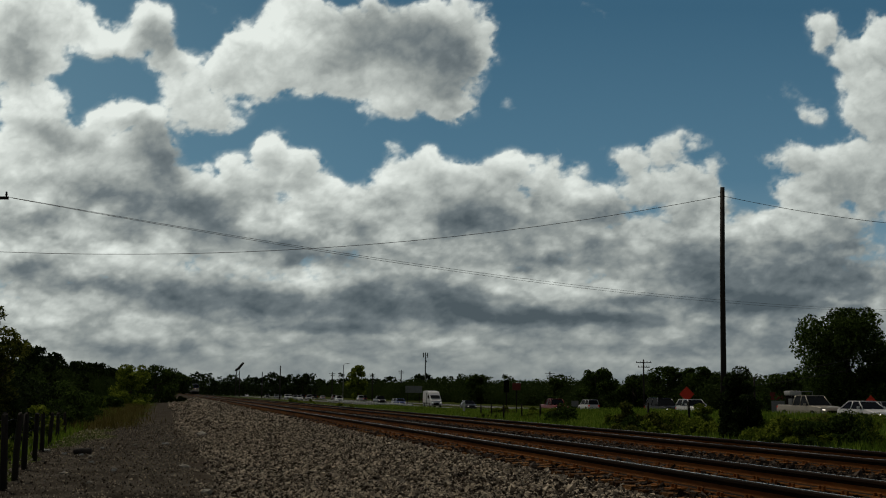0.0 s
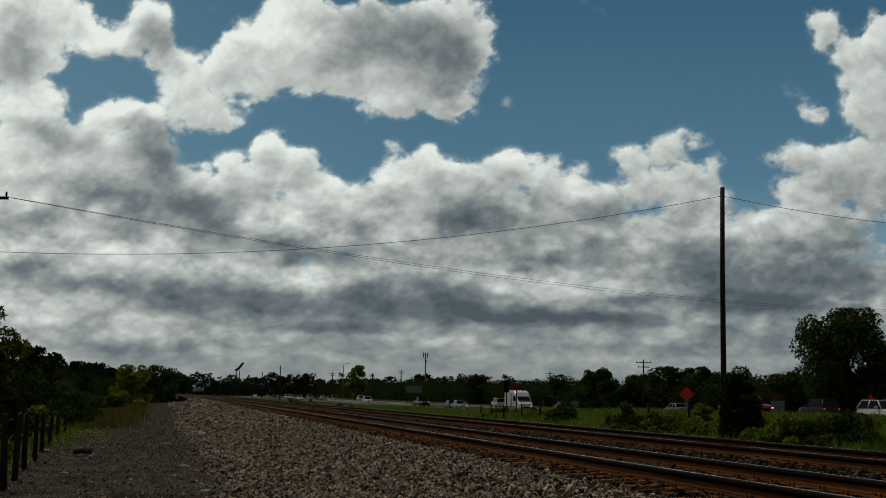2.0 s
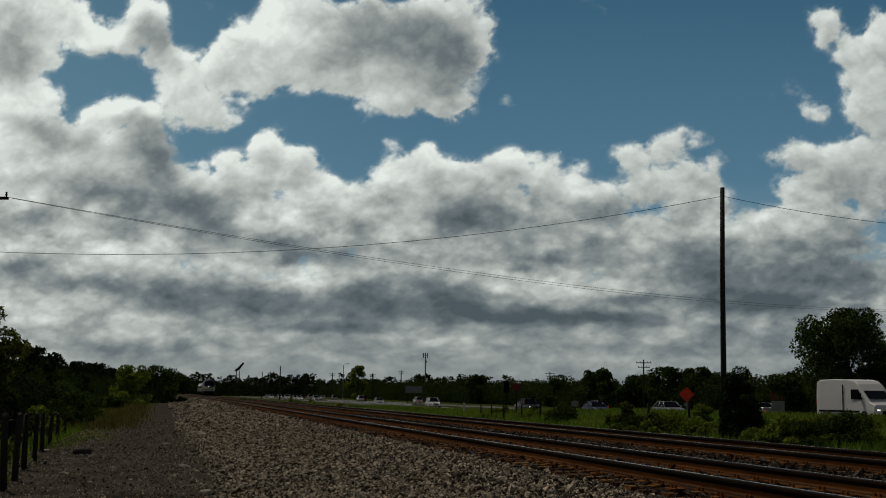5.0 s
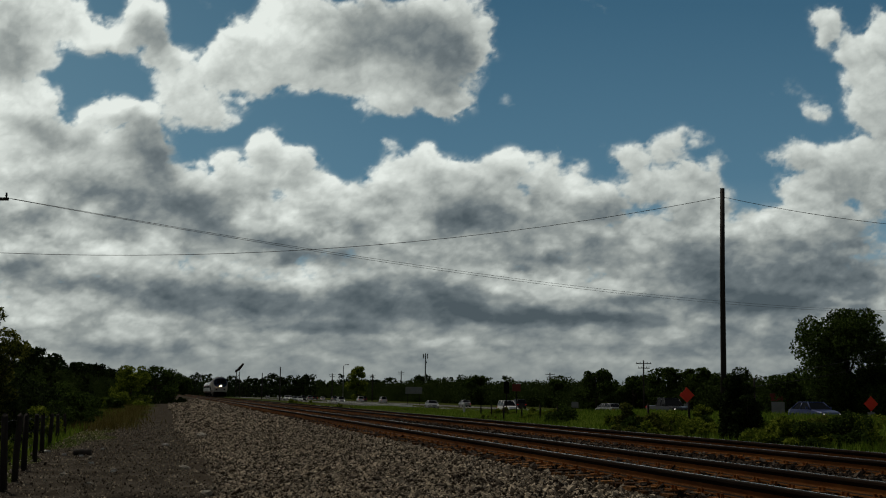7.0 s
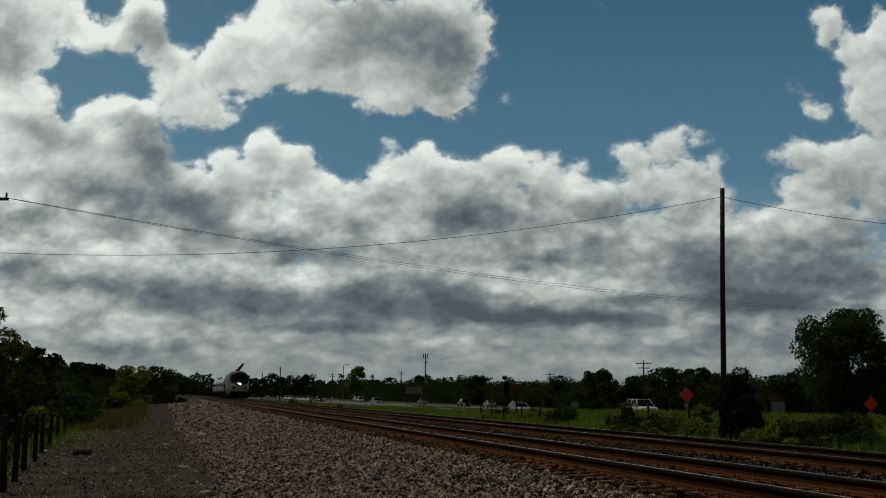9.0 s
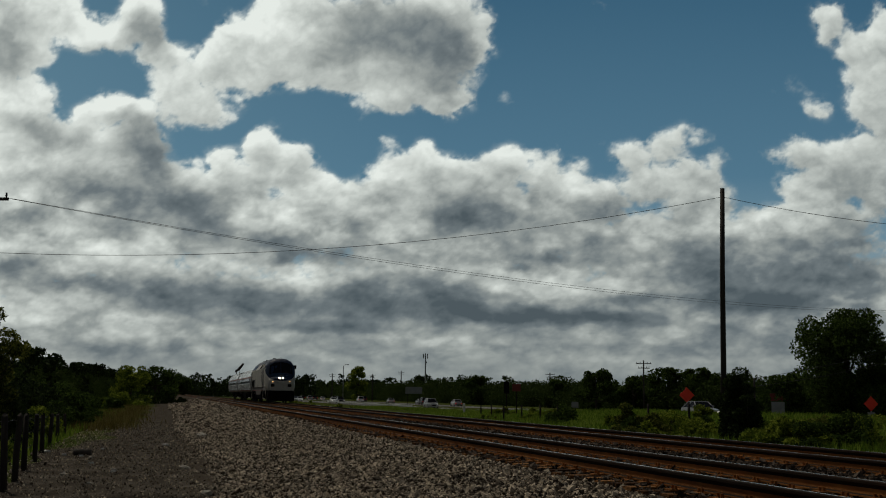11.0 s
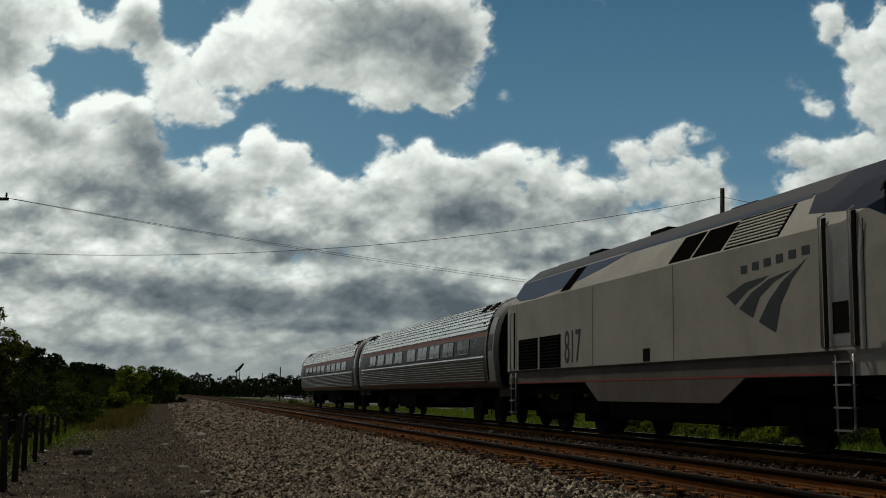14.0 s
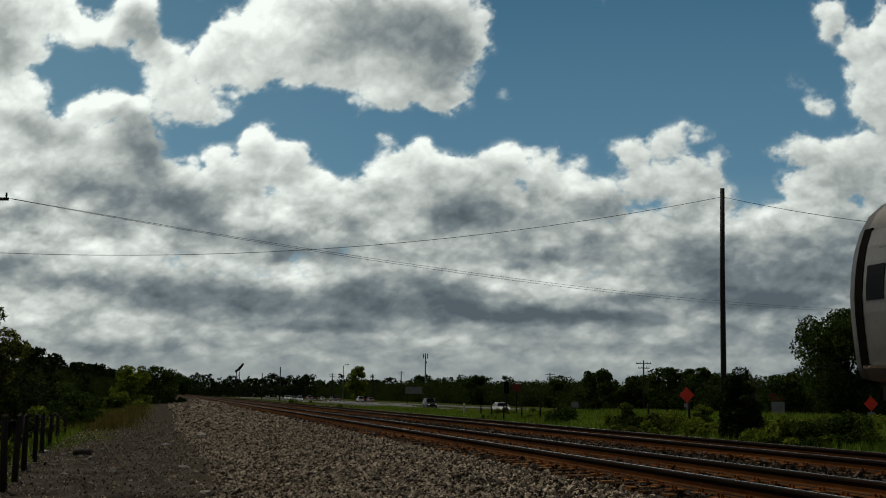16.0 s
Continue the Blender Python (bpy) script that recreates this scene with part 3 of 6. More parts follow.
def track(centre, seed):
    rng = random.Random(seed)
    t = thing("railway_track", centre, 0, 0, label="railway track with rusty steel rails on worn wooden ties", category="railway track", group="parallel tracks")
    for side in (-1, 1):
        # head toned as shaded, foot and lower web toned as sunlit rust
        r = part("rail", rail_bmesh(side * GAUGE / 2, -60, 1400), M["rail_dark"], t, "steel rail, its sides toned dark as in shade")
        part("rail_foot", boxes((side * GAUGE / 2 - 0.074, -60, RAIL_Z - 0.181, side * GAUGE / 2 + 0.074, 1400, RAIL_Z - 0.164),
                                (side * GAUGE / 2 - 0.03, -60, RAIL_Z - 0.164, side * GAUGE / 2 + 0.03, 1400, RAIL_Z - 0.14),
                                (side * GAUGE / 2 - 0.014, -60, RAIL_Z - 0.14, side * GAUGE / 2 + 0.014, 1400, RAIL_Z - 0.085)), M["rail_rust"], r, "rusty foot of the rail in a sunlit orange tone")
        part("running_face", boxes((side * GAUGE / 2 - 0.006, -60, RAIL_Z - 0.0065, side * GAUGE / 2 + 0.024, 1400, RAIL_Z)), M["rail_top"], r, "bright worn top of the rail")
    bm = boxes((-1.3, -0.115, RAIL_Z - 0.4, 1.3, 0.115, RAIL_Z - 0.192))
    bmesh.ops.subdivide_edges(bm, edges=[e for e in bm.edges if abs(e.verts[0].co.x - e.verts[1].co.x) > 1], cuts=3)
    for v in bm.verts:
        v.co += Vector((rng.uniform(-1, 1) * 0.012, rng.uniform(-1, 1) * 0.008, rng.uniform(-1, 1) * 0.006))
    first = part("tie", bm, M["tie"], t)
    kept = []
    for s in (-1, 1):
        pb = boxes((s * GAUGE / 2 - 0.19, -0.09, RAIL_Z - 0.196, s * GAUGE / 2 + 0.19, 0.09, RAIL_Z - 0.178))
        for dx in (-0.105, 0.09):
            for dy in (-0.045, 0.045):
                box(pb, s * GAUGE / 2 + dx - 0.014, dy - 0.014, RAIL_Z - 0.18, s * GAUGE / 2 + dx + 0.016, dy + 0.014, RAIL_Z - 0.135)
        kept.append(part("tie_plate", pb, M["rail_rust"], first, "rusty tie plate with spikes"))
    y = 9.0
    first.location = (0, y, 0)
    for _ in range(150):
        y += TIE_STEP
        o = new("tie", first.data)
        o.parent = t
        o.location = (rng.gauss(0, 0.03), y + rng.gauss(0, 0.012), rng.gauss(0, 0.004))
        o.rotation_euler = (0, 0, rng.gauss(0, 0.008))
        for k in kept:
            tagged(new("tie_plate", k.data), k["label"]).parent = o
    far = bmesh.new()
    while y < 240:
        y += TIE_STEP
        box(far, -1.3, y - 0.115, RAIL_Z - 0.35, 1.3, y + 0.115, RAIL_Z - 0.192)
    tagged(part("far_ties", far, M["tie"], t), kind="stuff")
    return t


track(TRACK_NEAR, 1)
track(TRACK_FAR, 2)


def stones(name, x0, x1, y0, y1, per_m2, size, label, seed, lift=0.0, mat="stone", on=bed_z, fade=None):
    """Crushed stone: angular pieces lying on the bed, one mesh."""
    rng = np.random.default_rng(seed)
    n = int((x1 - x0) * (y1 - y0) * per_m2)
    x, y = rng.uniform(x0, x1, n), y0 + (y1 - y0) * rng.uniform(0, 1, n) ** 1.25
    if fade is not None:
        keep = rng.uniform(0, 1, n) < fade(x, y)
        x, y = x[keep], y[keep]
        n = len(x)
    base = np.array([(1, 0, 0), (-1, 0, 0), (0, 1, 0), (0, -1, 0), (0.2, 0.1, 1), (0, 0, -0.8)], float)
    tri = np.array([(0, 2, 4), (2, 1, 4), (1, 3, 4), (3, 0, 4), (2, 0, 5), (1, 2, 5), (3, 1, 5), (0, 3, 5)])
    r = size * np.exp(rng.normal(0, 0.35, n))
    V = base[None] * (1 + rng.uniform(-0.35, 0.35, (n, 6, 3))) + rng.uniform(-0.15, 0.15, (n, 6, 3))
    V = V * (r[:, None] * rng.uniform(0.65, 1.2, (n, 3)))[:, None, :]
    q = rng.normal(0, 1, (n, 4))
    q /= np.linalg.norm(q, axis=1)[:, None]
    w, a, b, c = q.T
    R = np.stack([np.stack([1 - 2 * (b * b + c * c), 2 * (a * b - c * w), 2 * (a * c + b * w)], -1),
                  np.stack([2 * (a * b + c * w), 1 - 2 * (a * a + c * c), 2 * (b * c - a * w)], -1),
                  np.stack([2 * (a * c - b * w), 2 * (b * c + a * w), 1 - 2 * (a * a + b * b)], -1)], -2)
    V = np.einsum("nij,nkj->nki", R, V)
    z = on(x) + lift + r * rng.uniform(-0.1, 0.5, n) + 0.03 * fractal(x * 1.4, y * 1.4, 9, 4)
    V += np.stack([x, y, z], 1)[:, None, :]
    F = (np.arange(n) * 6)[:, None, None] + tri[None]
    return tagged(arrays(name, V.reshape(-1, 3), F.reshape(-1, 3), M[mat]), label, "gravel", kind="stuff")


stones("ballast_stones", -0.7, 5.5, 6.0, 46.0, 640, 0.0215, "loose grey crushed ballast stones", 1,
       fade=lambda x, y: np.clip((x - 0.45 + 1.5 * fractal(x * 0.8, y * 0.45, 77, 3)) / 0.9, 0.012, 1))
stones("ballast_stones", 0.3, 5.45, 46.0, 110.0, 130, 0.04, "loose grey crushed ballast stones", 2)
stones("ballast_stones", 0.0, 5.45, 110.0, 240.0, 40, 0.07, "loose grey crushed ballast stones", 6)
stones("lot_gravel", -3.2, 0.6, 14.0, 60.0, 70, 0.013, "scattered small gravel on the dirt", 5, lift=0.03)
stones("ballast_stones", 5.4, 12.4, 9.0, 60.0, 190, 0.03, "brown-stained ballast stones between the ties", 3, lift=0.02, mat="stone_brown")
stones("ballast_stones", 8.0, 9.45, 12.0, 60.0, 200, 0.032, "dark ballast stones between the tracks", 4, lift=0.015, mat="stone_brown")

ROAD_NEAR, ROAD_FAR = (41.6, 50.2), (58.0, 66.0)


def road(name, x0, x1, label):
    ys = np.concatenate([np.arange(-520, 260, 5.0), np.geomspace(265, 1500, 20)])
    xs = np.linspace(x0, x1, 9)
    X, Y = np.meshgrid(xs, ys)
    Z = ground_z(X, Y) + 0.06
    i = np.arange(X.size).reshape(X.shape)
    f = np.stack([i[:-1, :-1], i[:-1, 1:], i[1:, 1:], i[1:, :-1]], -1).reshape(-1, 4)
    ob = tagged(arrays(name, np.stack([X.ravel(), Y.ravel(), Z.ravel()], 1), f, M["asphalt"], smooth=True), label, "road", kind="structure")
    for x in (x0 + 0.7, x1 - 0.7):
        P = np.concatenate([np.stack([np.full(len(ys), x + d), ys, ground_z(x + d, ys) + 0.066], 1) for d in (-0.07, 0.07)])
        k = np.arange(len(ys) - 1)
        arrays("edge_line", P, np.stack([k, k + len(ys), k + len(ys) + 1, k + 1], 1), M["paint_white"], ob, "white edge line")
    return ob


road("road", *ROAD_NEAR, "grey asphalt carriageway of a divided highway")
road("road", *ROAD_FAR, "grey asphalt far carriageway of a divided highway")

# ---- plants ----
def leaf_cloud(centres, radii, count, size, rng, squash=0.8, flat=0.0):
    """Small leaf-shaped faces spread through the shells of clumps: verts and faces."""
    centres, radii = np.asarray(centres, float), np.asarray(radii, float)
    w = radii ** 2 / (radii ** 2).sum()
    k = rng.choice(len(centres), count, p=w)
    d = rng.normal(0, 1, (count, 3))
    d /= np.linalg.norm(d, axis=1)[:, None]
    r = radii[k] * rng.uniform(0.45, 1.08, count) ** 0.6
    c = centres[k] + d * r[:, None] * np.array([1, 1, squash])
    a = rng.normal(0, 1, (count, 3)) + d * 0.3
    a[:, 2] *= 1 - flat
    a /= np.linalg.norm(a, axis=1)[:, None]
    b = np.cross(a, rng.normal(0, 1, (count, 3)))
    b /= np.linalg.norm(b, axis=1)[:, None]
    s = size * rng.uniform(0.6, 1.4, count)
    a, b = a * s[:, None], b * (s * rng.uniform(0.45, 0.8, count))[:, None]
    V = np.stack([c - a, c - b * 0.8, c + a, c + b * 0.8], 1)
    return V.reshape(-1, 3), np.arange(count * 4).reshape(count, 4)


def crown_clumps(rng, h, w, low, n, top=0.85):
    """Clump centres that fill an uneven crown."""
    out, rad = [], []
    for _ in range(n):
        t = rng.uniform(0, 1)
        z = low + (h - low) * t
        reach = w / 2 * (math.sin(math.pi * (0.12 + 0.80 * t ** top)) ** 0.7)
        a = rng.uniform(0, math.tau)
        d = reach * rng.uniform(0.25, 0.92)
        r = rng.uniform(0.10, 0.2) * w * (0.75 if t > 0.8 else 1)
        out.append((math.cos(a) * d, math.sin(a) * d, min(z, h - r * 0.7)))
        rad.append(r)
    return out, rad


def tree(x, y, h, w, label, mat="leaf", leaves=5000, leaf=0.16, low=0.25, clumps=26, seed=0, name="tree", z=None):
    rng = np.random.default_rng(seed)
    z = float(ground_z(x, y)) if z is None else z
    t = thing(name, x, y, z - 0.05, label=label, category="tree" if name == "tree" else "bush")
    c, r = crown_clumps(rng, h, w, low * h, clumps)
    bm = tube([(0, 0, -0.2), (0.03 * h * 0.3, 0, h * 0.25), (0, 0.02 * h, h * 0.5), (0, 0, h * 0.86)], [0.035 * h * 0.8, 0.022 * h, 0.014 * h, 0.004 * h], 9)
    for p, q in list(zip(c, r))[: min(14, clumps)]:
        base = Vector((0, 0, h * float(rng.uniform(0.18, 0.5))))
        end = Vector(p)
        mid = base.lerp(end, 0.55) + Vector((0, 0, -0.03 * h))
        tube([base, mid, end], [0.011 * h, 0.007 * h, 0.002 * h], 5, bm)
    part("trunk", bm, M["bark"], t, "grey-brown trunk and limbs")
    V, F = leaf_cloud(c, r, leaves, leaf, rng)
    arrays("crown", V, F, M[mat], t)
    return t


def shrub(x, y, h, w, label, mat="leaf_bright", leaves=2500, leaf=0.07, clumps=18, seed=0, depth=None, z=None):
    """Stems from the ground and clumps of leaves down to it."""
    rng = np.random.default_rng(seed)
    z = float(ground_z(x, y)) if z is None else z
    t = thing("shrub", x, y, z - 0.03, label=label, category="bush")
    depth = depth or w
    c, r = [], []
    for _ in range(clumps):
        a, d = rng.uniform(0, math.tau), math.sqrt(rng.uniform(0, 1))
        rr = rng.uniform(0.14, 0.26) * min(h, w) * 1.1
        top = h * (1 - 0.45 * d * d) * rng.uniform(0.75, 1.02)
        c.append((math.cos(a) * d * w * 0.42, math.sin(a) * d * depth * 0.42, max(rr * 0.6, rng.uniform(0.15, 1) * top - rr * 0.6)))
        r.append(rr)
    bm = bmesh.new()
    for p in c[:12]:
        tube([(p[0] * 0.2, p[1] * 0.2, -0.1), (p[0] * 0.6, p[1] * 0.6, p[2] * 0.5), p], [0.012 * h, 0.008 * h, 0.003 * h], 5, bm)
    part("stem", bm, M["bark"], t)
    V, F = leaf_cloud(c, r, leaves, leaf, rng)
    V[:, 2] = np.abs(V[:, 2])
    arrays("foliage", V, F, M[mat], t)
    return t


def woods(name, rows, label, mat="leaf", per_tree=420, leaf=0.5, seed=5):
    """A far belt of trees: rows of x, y, height, width."""
    rng = np.random.default_rng(seed)
    C, R, tb = [], [], bmesh.new()
    for x, y, h, w in rows:
        g = float(ground_z(x, y))
        c, r = crown_clumps(rng, h, w, 0.0, 16, top=0.62)
        C += [(x + a, y + b, g + cc) for a, b, cc in c]
        R += r
        tube([(x, y, g - 0.2), (x, y, g + h * 0.7)], [0.025 * h, 0.006 * h], 5, tb)
    V, F = leaf_cloud(C, R, per_tree * len(rows), leaf, rng)
    ob = thing(name, label=label, category="trees", kind="stuff")
    arrays("foliage", V, F, M[mat], ob)
    part("trunks", tb, M["bark"], ob)
    return ob


def grass(name, spots, height, label, mat="grass", seed=3, width=0.012):
    """Upright blades: spots is an array of x, y."""
    rng = np.random.default_rng(seed)
    x, y = spots.T
    n = len(x)
    z = ground_z(x, y) - 0.02
    h = height * rng.uniform(0.45, 1.2, n)
    a = rng.uniform(0, math.tau, n)
    wx, wy = np.cos(a) * width * rng.uniform(0.7, 1.6, n), np.sin(a) * width * rng.uniform(0.7, 1.6, n)
    lx, ly = rng.normal(0, 0.3, n) * h, rng.normal(0, 0.3, n) * h
    V = np.stack([np.stack([x - wx, y - wy, z], 1), np.stack([x + wx, y + wy, z], 1), np.stack([x + lx, y + ly, z + h], 1)], 1)
    return tagged(arrays(name, V.reshape(-1, 3), np.arange(n * 3).reshape(n, 3), M[mat]), label, "grass", kind="stuff")

# ---- plants in their places ----
def beside(d, u):
    """A point d metres ahead of the camera and u * d to its right."""
    a = radians(YAW)
    return d * (math.sin(a) + u * math.cos(a)), d * (math.cos(a) - u * math.sin(a))


_r = random.Random(8)
rows = []
for k in range(84):      # belt along the lot's side of the line
    y = 90 + 580 * (k / 84) ** 1.2
    rows.append((-15.5 - _r.uniform(0, 8) - 0.004 * y, y + _r.uniform(-4, 4), (5.4 + 0.011 * y) * _r.uniform(0.72, 1.08), _r.uniform(5, 8)))
woods("woods", rows, "dark green belt of broadleaf trees along the line", "leaf_dark", 900, 0.36, 5)
rows = []
for k in range(190):      # belt beyond the highway
    y = 112 + 900 * (k / 190) ** 1.35
    h = (5.4 + 0.0074 * y) * _r.uniform(0.55, 1.1)
    rows.append((78 + _r.uniform(0, 16) + 0.03 * y, y + _r.uniform(-5, 5), h, _r.uniform(5, 13)))
woods("woods", rows, "green belt of trees and hedge beyond the highway", "leaf_far", 1150, 0.28, 6)
_h = random.Random(31)
rows = []
for k in range(170):      # overgrown bank at the foot of the belt
    y = 125 + 560 * (k / 170) ** 1.2
    rows.append((75 + _h.uniform(0, 4) + 0.03 * y, y + _h.uniform(-2, 2), (4.0 + 0.0062 * y) * _h.uniform(0.75, 1.12), _h.uniform(8, 14)))
woods("hedge", rows, "overgrown green bank and hedge beyond the highway", "leaf_far", 1300, 0.22, 9)
rows = []
for k in range(70):      # far woods closing the view along the line
    u = -0.30 + 0.36 * k / 70
    d = 880 + _r.uniform(-60, 120)
    x, y = beside(d, u)
    rows.append((x, y, 16.5 * _r.uniform(0.66, 1.15), _r.uniform(12, 22)))
woods("woods", rows, "far dark woods at the end of the line", "leaf_dark", 560, 1.0, 7)

rows = []
for k in range(60):      # undergrowth that closes the foot of the far woods
    d = 840 + _h.uniform(-30, 30)
    x, y = beside(d, -0.31 + 0.33 * k / 60)
    rows.append((x, y, 8.5 * _h.uniform(0.8, 1.15), _h.uniform(16, 26)))
woods("undergrowth", rows, "dense dark undergrowth before the far woods", "leaf_dark", 700, 0.7, 17)
rows = []
for k in range(90):      # and that of the belt along the lot's side
    y = 92 + 560 * (k / 90) ** 1.2
    rows.append((-14.5 - _h.uniform(0, 3) - 0.004 * y, y, (3.2 + 0.006 * y) * _h.uniform(0.8, 1.15), _h.uniform(5, 8)))
woods("undergrowth", rows, "dense green undergrowth before the belt of trees", "leaf_far", 900, 0.2, 18)

for d, u, h, w, seed in ((165, -0.247, 5.3, 7.5, 1), (172, -0.232, 4.9, 5, 2), (150, -0.268, 5.0, 6, 3)):
    x, y = beside(d, u)
    tree(x, y, h, w, "bushy tree where the gravel strip ends", "leaf_bright" if seed == 3 else "leaf", 5200, 0.17, 0.04, 30, 20 + seed)
for d, u, h, w, mat, seed in ((168, -0.224, 1.15, 1.5, "leaf_dark", 1), (120, -0.275, 2.2, 5, "leaf_bright", 2), (95, -0.292, 1.8, 4, "leaf", 3), (62, -0.318, 1.75, 3.0, "leaf", 4),
                              (50, -0.325, 1.6, 2.2, "leaf", 5), (74, -0.335, 2.6, 4.2, "leaf", 6), (58, -0.347, 2.3, 3.0, "leaf_dark", 7), (40, -0.352, 1.5, 2.0, "leaf_bright", 8),
                              (46, -0.37, 2.9, 3.4, "leaf_dark", 9), (34, -0.39, 2.5, 2.6, "leaf_dark", 10), (52, -0.355, 3.0, 3.4, "leaf_dark", 11), (66, -0.34, 3.2, 4.0, "leaf", 12), (84, -0.322, 2.8, 4.6, "leaf", 13), (26, -0.388, 1.3, 1.3, "leaf_bright", 14)):
    x, y = beside(d, u)
    shrub(x, y, h, w, "wild shrub beside the gravel strip", mat, 4200, 0.05 + 0.0006 * d, 20, 40 + seed)
x, y = beside(33.0, -0.398)
tree(x, y, 4.05, 2.7, "slender young tree with loose leaves by the fence", "leaf_sun", 11000, 0.058, 0.22, 44, 71)

x, y = beside(121, 0.352)
tree(x, y, 11.5, 12.0, "large dense broadleaf tree beyond the highway", "leaf", 34000, 0.17, 0.06, 64, 81)
x, y = beside(132, 0.30)
tree(x, y, 5.0, 7, "low rounded tree beyond the highway", "leaf", 5000, 0.2, 0.05, 24, 82)
for d, u, h, w, seed in ((185, 0.133, 6.9, 7.2, 1), (190, 0.195, 7.3, 7, 2), (180, 0.226, 7.0, 6.5, 3), (195, 0.165, 6.0, 6, 4), (430, -0.072, 12.8, 9.5, 5), (250, 0.1, 6.1, 6, 6), (320, 0.03, 8.0, 7, 7), (200, 0.215, 7.4, 5, 8)):
    x, y = beside(d, u)
    tree(x, y, h, w, "rounded tree standing out of the belt beyond the highway", "leaf_bright" if seed == 5 else "leaf", 5200, 0.13 + 0.0005 * d, 0.03, 26, 90 + seed)
x, y = beside(42, 0.256)
shrub(x, y, 3.3, 1.25, "tall dark evergreen bush at the foot of the utility pole", "leaf_dark", 14000, 0.055, 80, 101)
x, y = beside(41.2, 0.264)
shrub(x, y, 1.9, 1.15, "dark evergreen bush beside the tall one", "leaf_dark", 6000, 0.05, 26, 102)
for d, u, h, w, mat, seed in ((37.5, 0.297, 0.85, 2.1, "leaf_bright", 1), (37, 0.335, 1.05, 1.9, "leaf", 2), (37, 0.355, 1.0, 1.2, "leaf_bright", 3), (55, 0.164, 1.2, 2.0, "leaf", 4), (57, 0.15, 0.9, 1.6, "leaf_bright", 5),
                              (70, 0.102, 1.5, 1.9, "leaf", 6), (45, 0.22, 0.75, 1.6, "leaf_bright", 7), (150, -0.09, 1.3, 6, "leaf_bright", 8), (175, -0.125, 1.5, 7, "leaf_bright", 9)):
    x, y = beside(d, u)
    shrub(x, y, h, w, "green shrub on the verge beyond the line", mat, 3600, 0.04 + 0.0005 * d, 18, 110 + seed)

for k in range(44):
    if k < 18:
        d, u = _r.uniform(43, 56), _r.uniform(0.15, 0.245)
    elif k < 34:
        d, u = _r.uniform(35.5, 41), _r.uniform(0.275, 0.365)
    else:
        d, u = _r.uniform(60, 110), _r.uniform(0.02, 0.12)
    x, y = beside(d, u)
    shrub(x, y, _r.uniform(0.75, 1.6) * (1 if k < 34 else 0.55), _r.uniform(1.0, 2.2), "weedy green bush on the verge beyond the line", _r.choice(["leaf_bright", "leaf", "leaf_bright", "leaf_sun"]), 2800, 0.04 + 0.0004 * d, 12, 200 + k)

_g = np.random.default_rng(12)
n = 90000
sp = np.stack([_g.uniform(15.2, 41.3, n), 18 + 130 * _g.uniform(0, 1, n) ** 1.5], 1)
grass("grass", sp, 0.34, "bright green grass verge between the line and the highway", "grass", 4, 0.022)
n = 42000
sp = np.stack([_g.uniform(34.5, 40.8, n), 50 + 170 * _g.uniform(0, 1, n)], 1)
grass("tall_grass", sp, 0.45, "tall uncut grass before the highway", "grass", 8, 0.035)
n = 9000
sp = np.stack([_g.normal(15.6, 0.5, n), 18 + 90 * _g.uniform(0, 1, n) ** 1.4], 1)
grass("weeds", sp, 0.42, "yellowing weeds at the edge of the ballast", "grass_dry", 5, 0.016)
n = 40000
sp = np.stack([_g.uniform(-14, -3.2, n), 16 + 150 * _g.uniform(0, 1, n) ** 1.3], 1)
grass("grass", sp, 0.3, "rough green grass behind the fence", "grass", 6, 0.02)
n = 7000
yy = 48 + 90 * _g.uniform(0, 1, n)
sp = np.stack([-2.3 - 0.012 * yy + _g.normal(0, 0.8, n), yy], 1)
grass("weeds", sp, 0.4, "brown and yellow weeds along the gravel strip", "grass_dry", 7, 0.02)

# ---- poles, wires ----
def wire(name, a, b, sag, r, parent=None, label="", n=28):
    a, b = Vector(a), Vector(b)
    pts = []
    for k in range(n + 1):
        t = k / n
        p = a.lerp(b, t)
        p.z -= 4 * sag * t * (1 - t)
        pts.append(p)
    ob = part(name, tube(pts, r, 5), M["wire"], parent)
    return ob


def utility_pole(x, y, h, r, arms=(), label="dark wooden utility pole", rz=0.0):
    p = thing("utility_pole", x, y, float(ground_z(x, y)) - 0.1, rz, label, "utility pole")
    part("pole", tube([(0, 0, -0.3), (0.01, 0, h * 0.3), (-0.012, 0, h * 0.65), (0, 0, h)], [r, r * 0.95, r * 0.85, r * 0.74], 12), M["pole_wood"], p)
    for z, half in arms:
        bm = boxes((-half, -0.06 - r, z - 0.06, half, -r, z + 0.06), bevel=0.01)
        part("crossarm", bm, M["pole_wood"], p)
        for k in (-0.9, -0.45, 0.45, 0.9):
            ib = tube([(k * half, -0.03 - r, z + 0.05), (k * half, -0.03 - r, z + 0.13), (k * half, -0.03 - r, z + 0.2), (k * half, -0.03 - r, z + 0.25)], [0.02, 0.05, 0.035, 0.045], 8)
            part("insulator", ib, M["wire"], p)
    return p


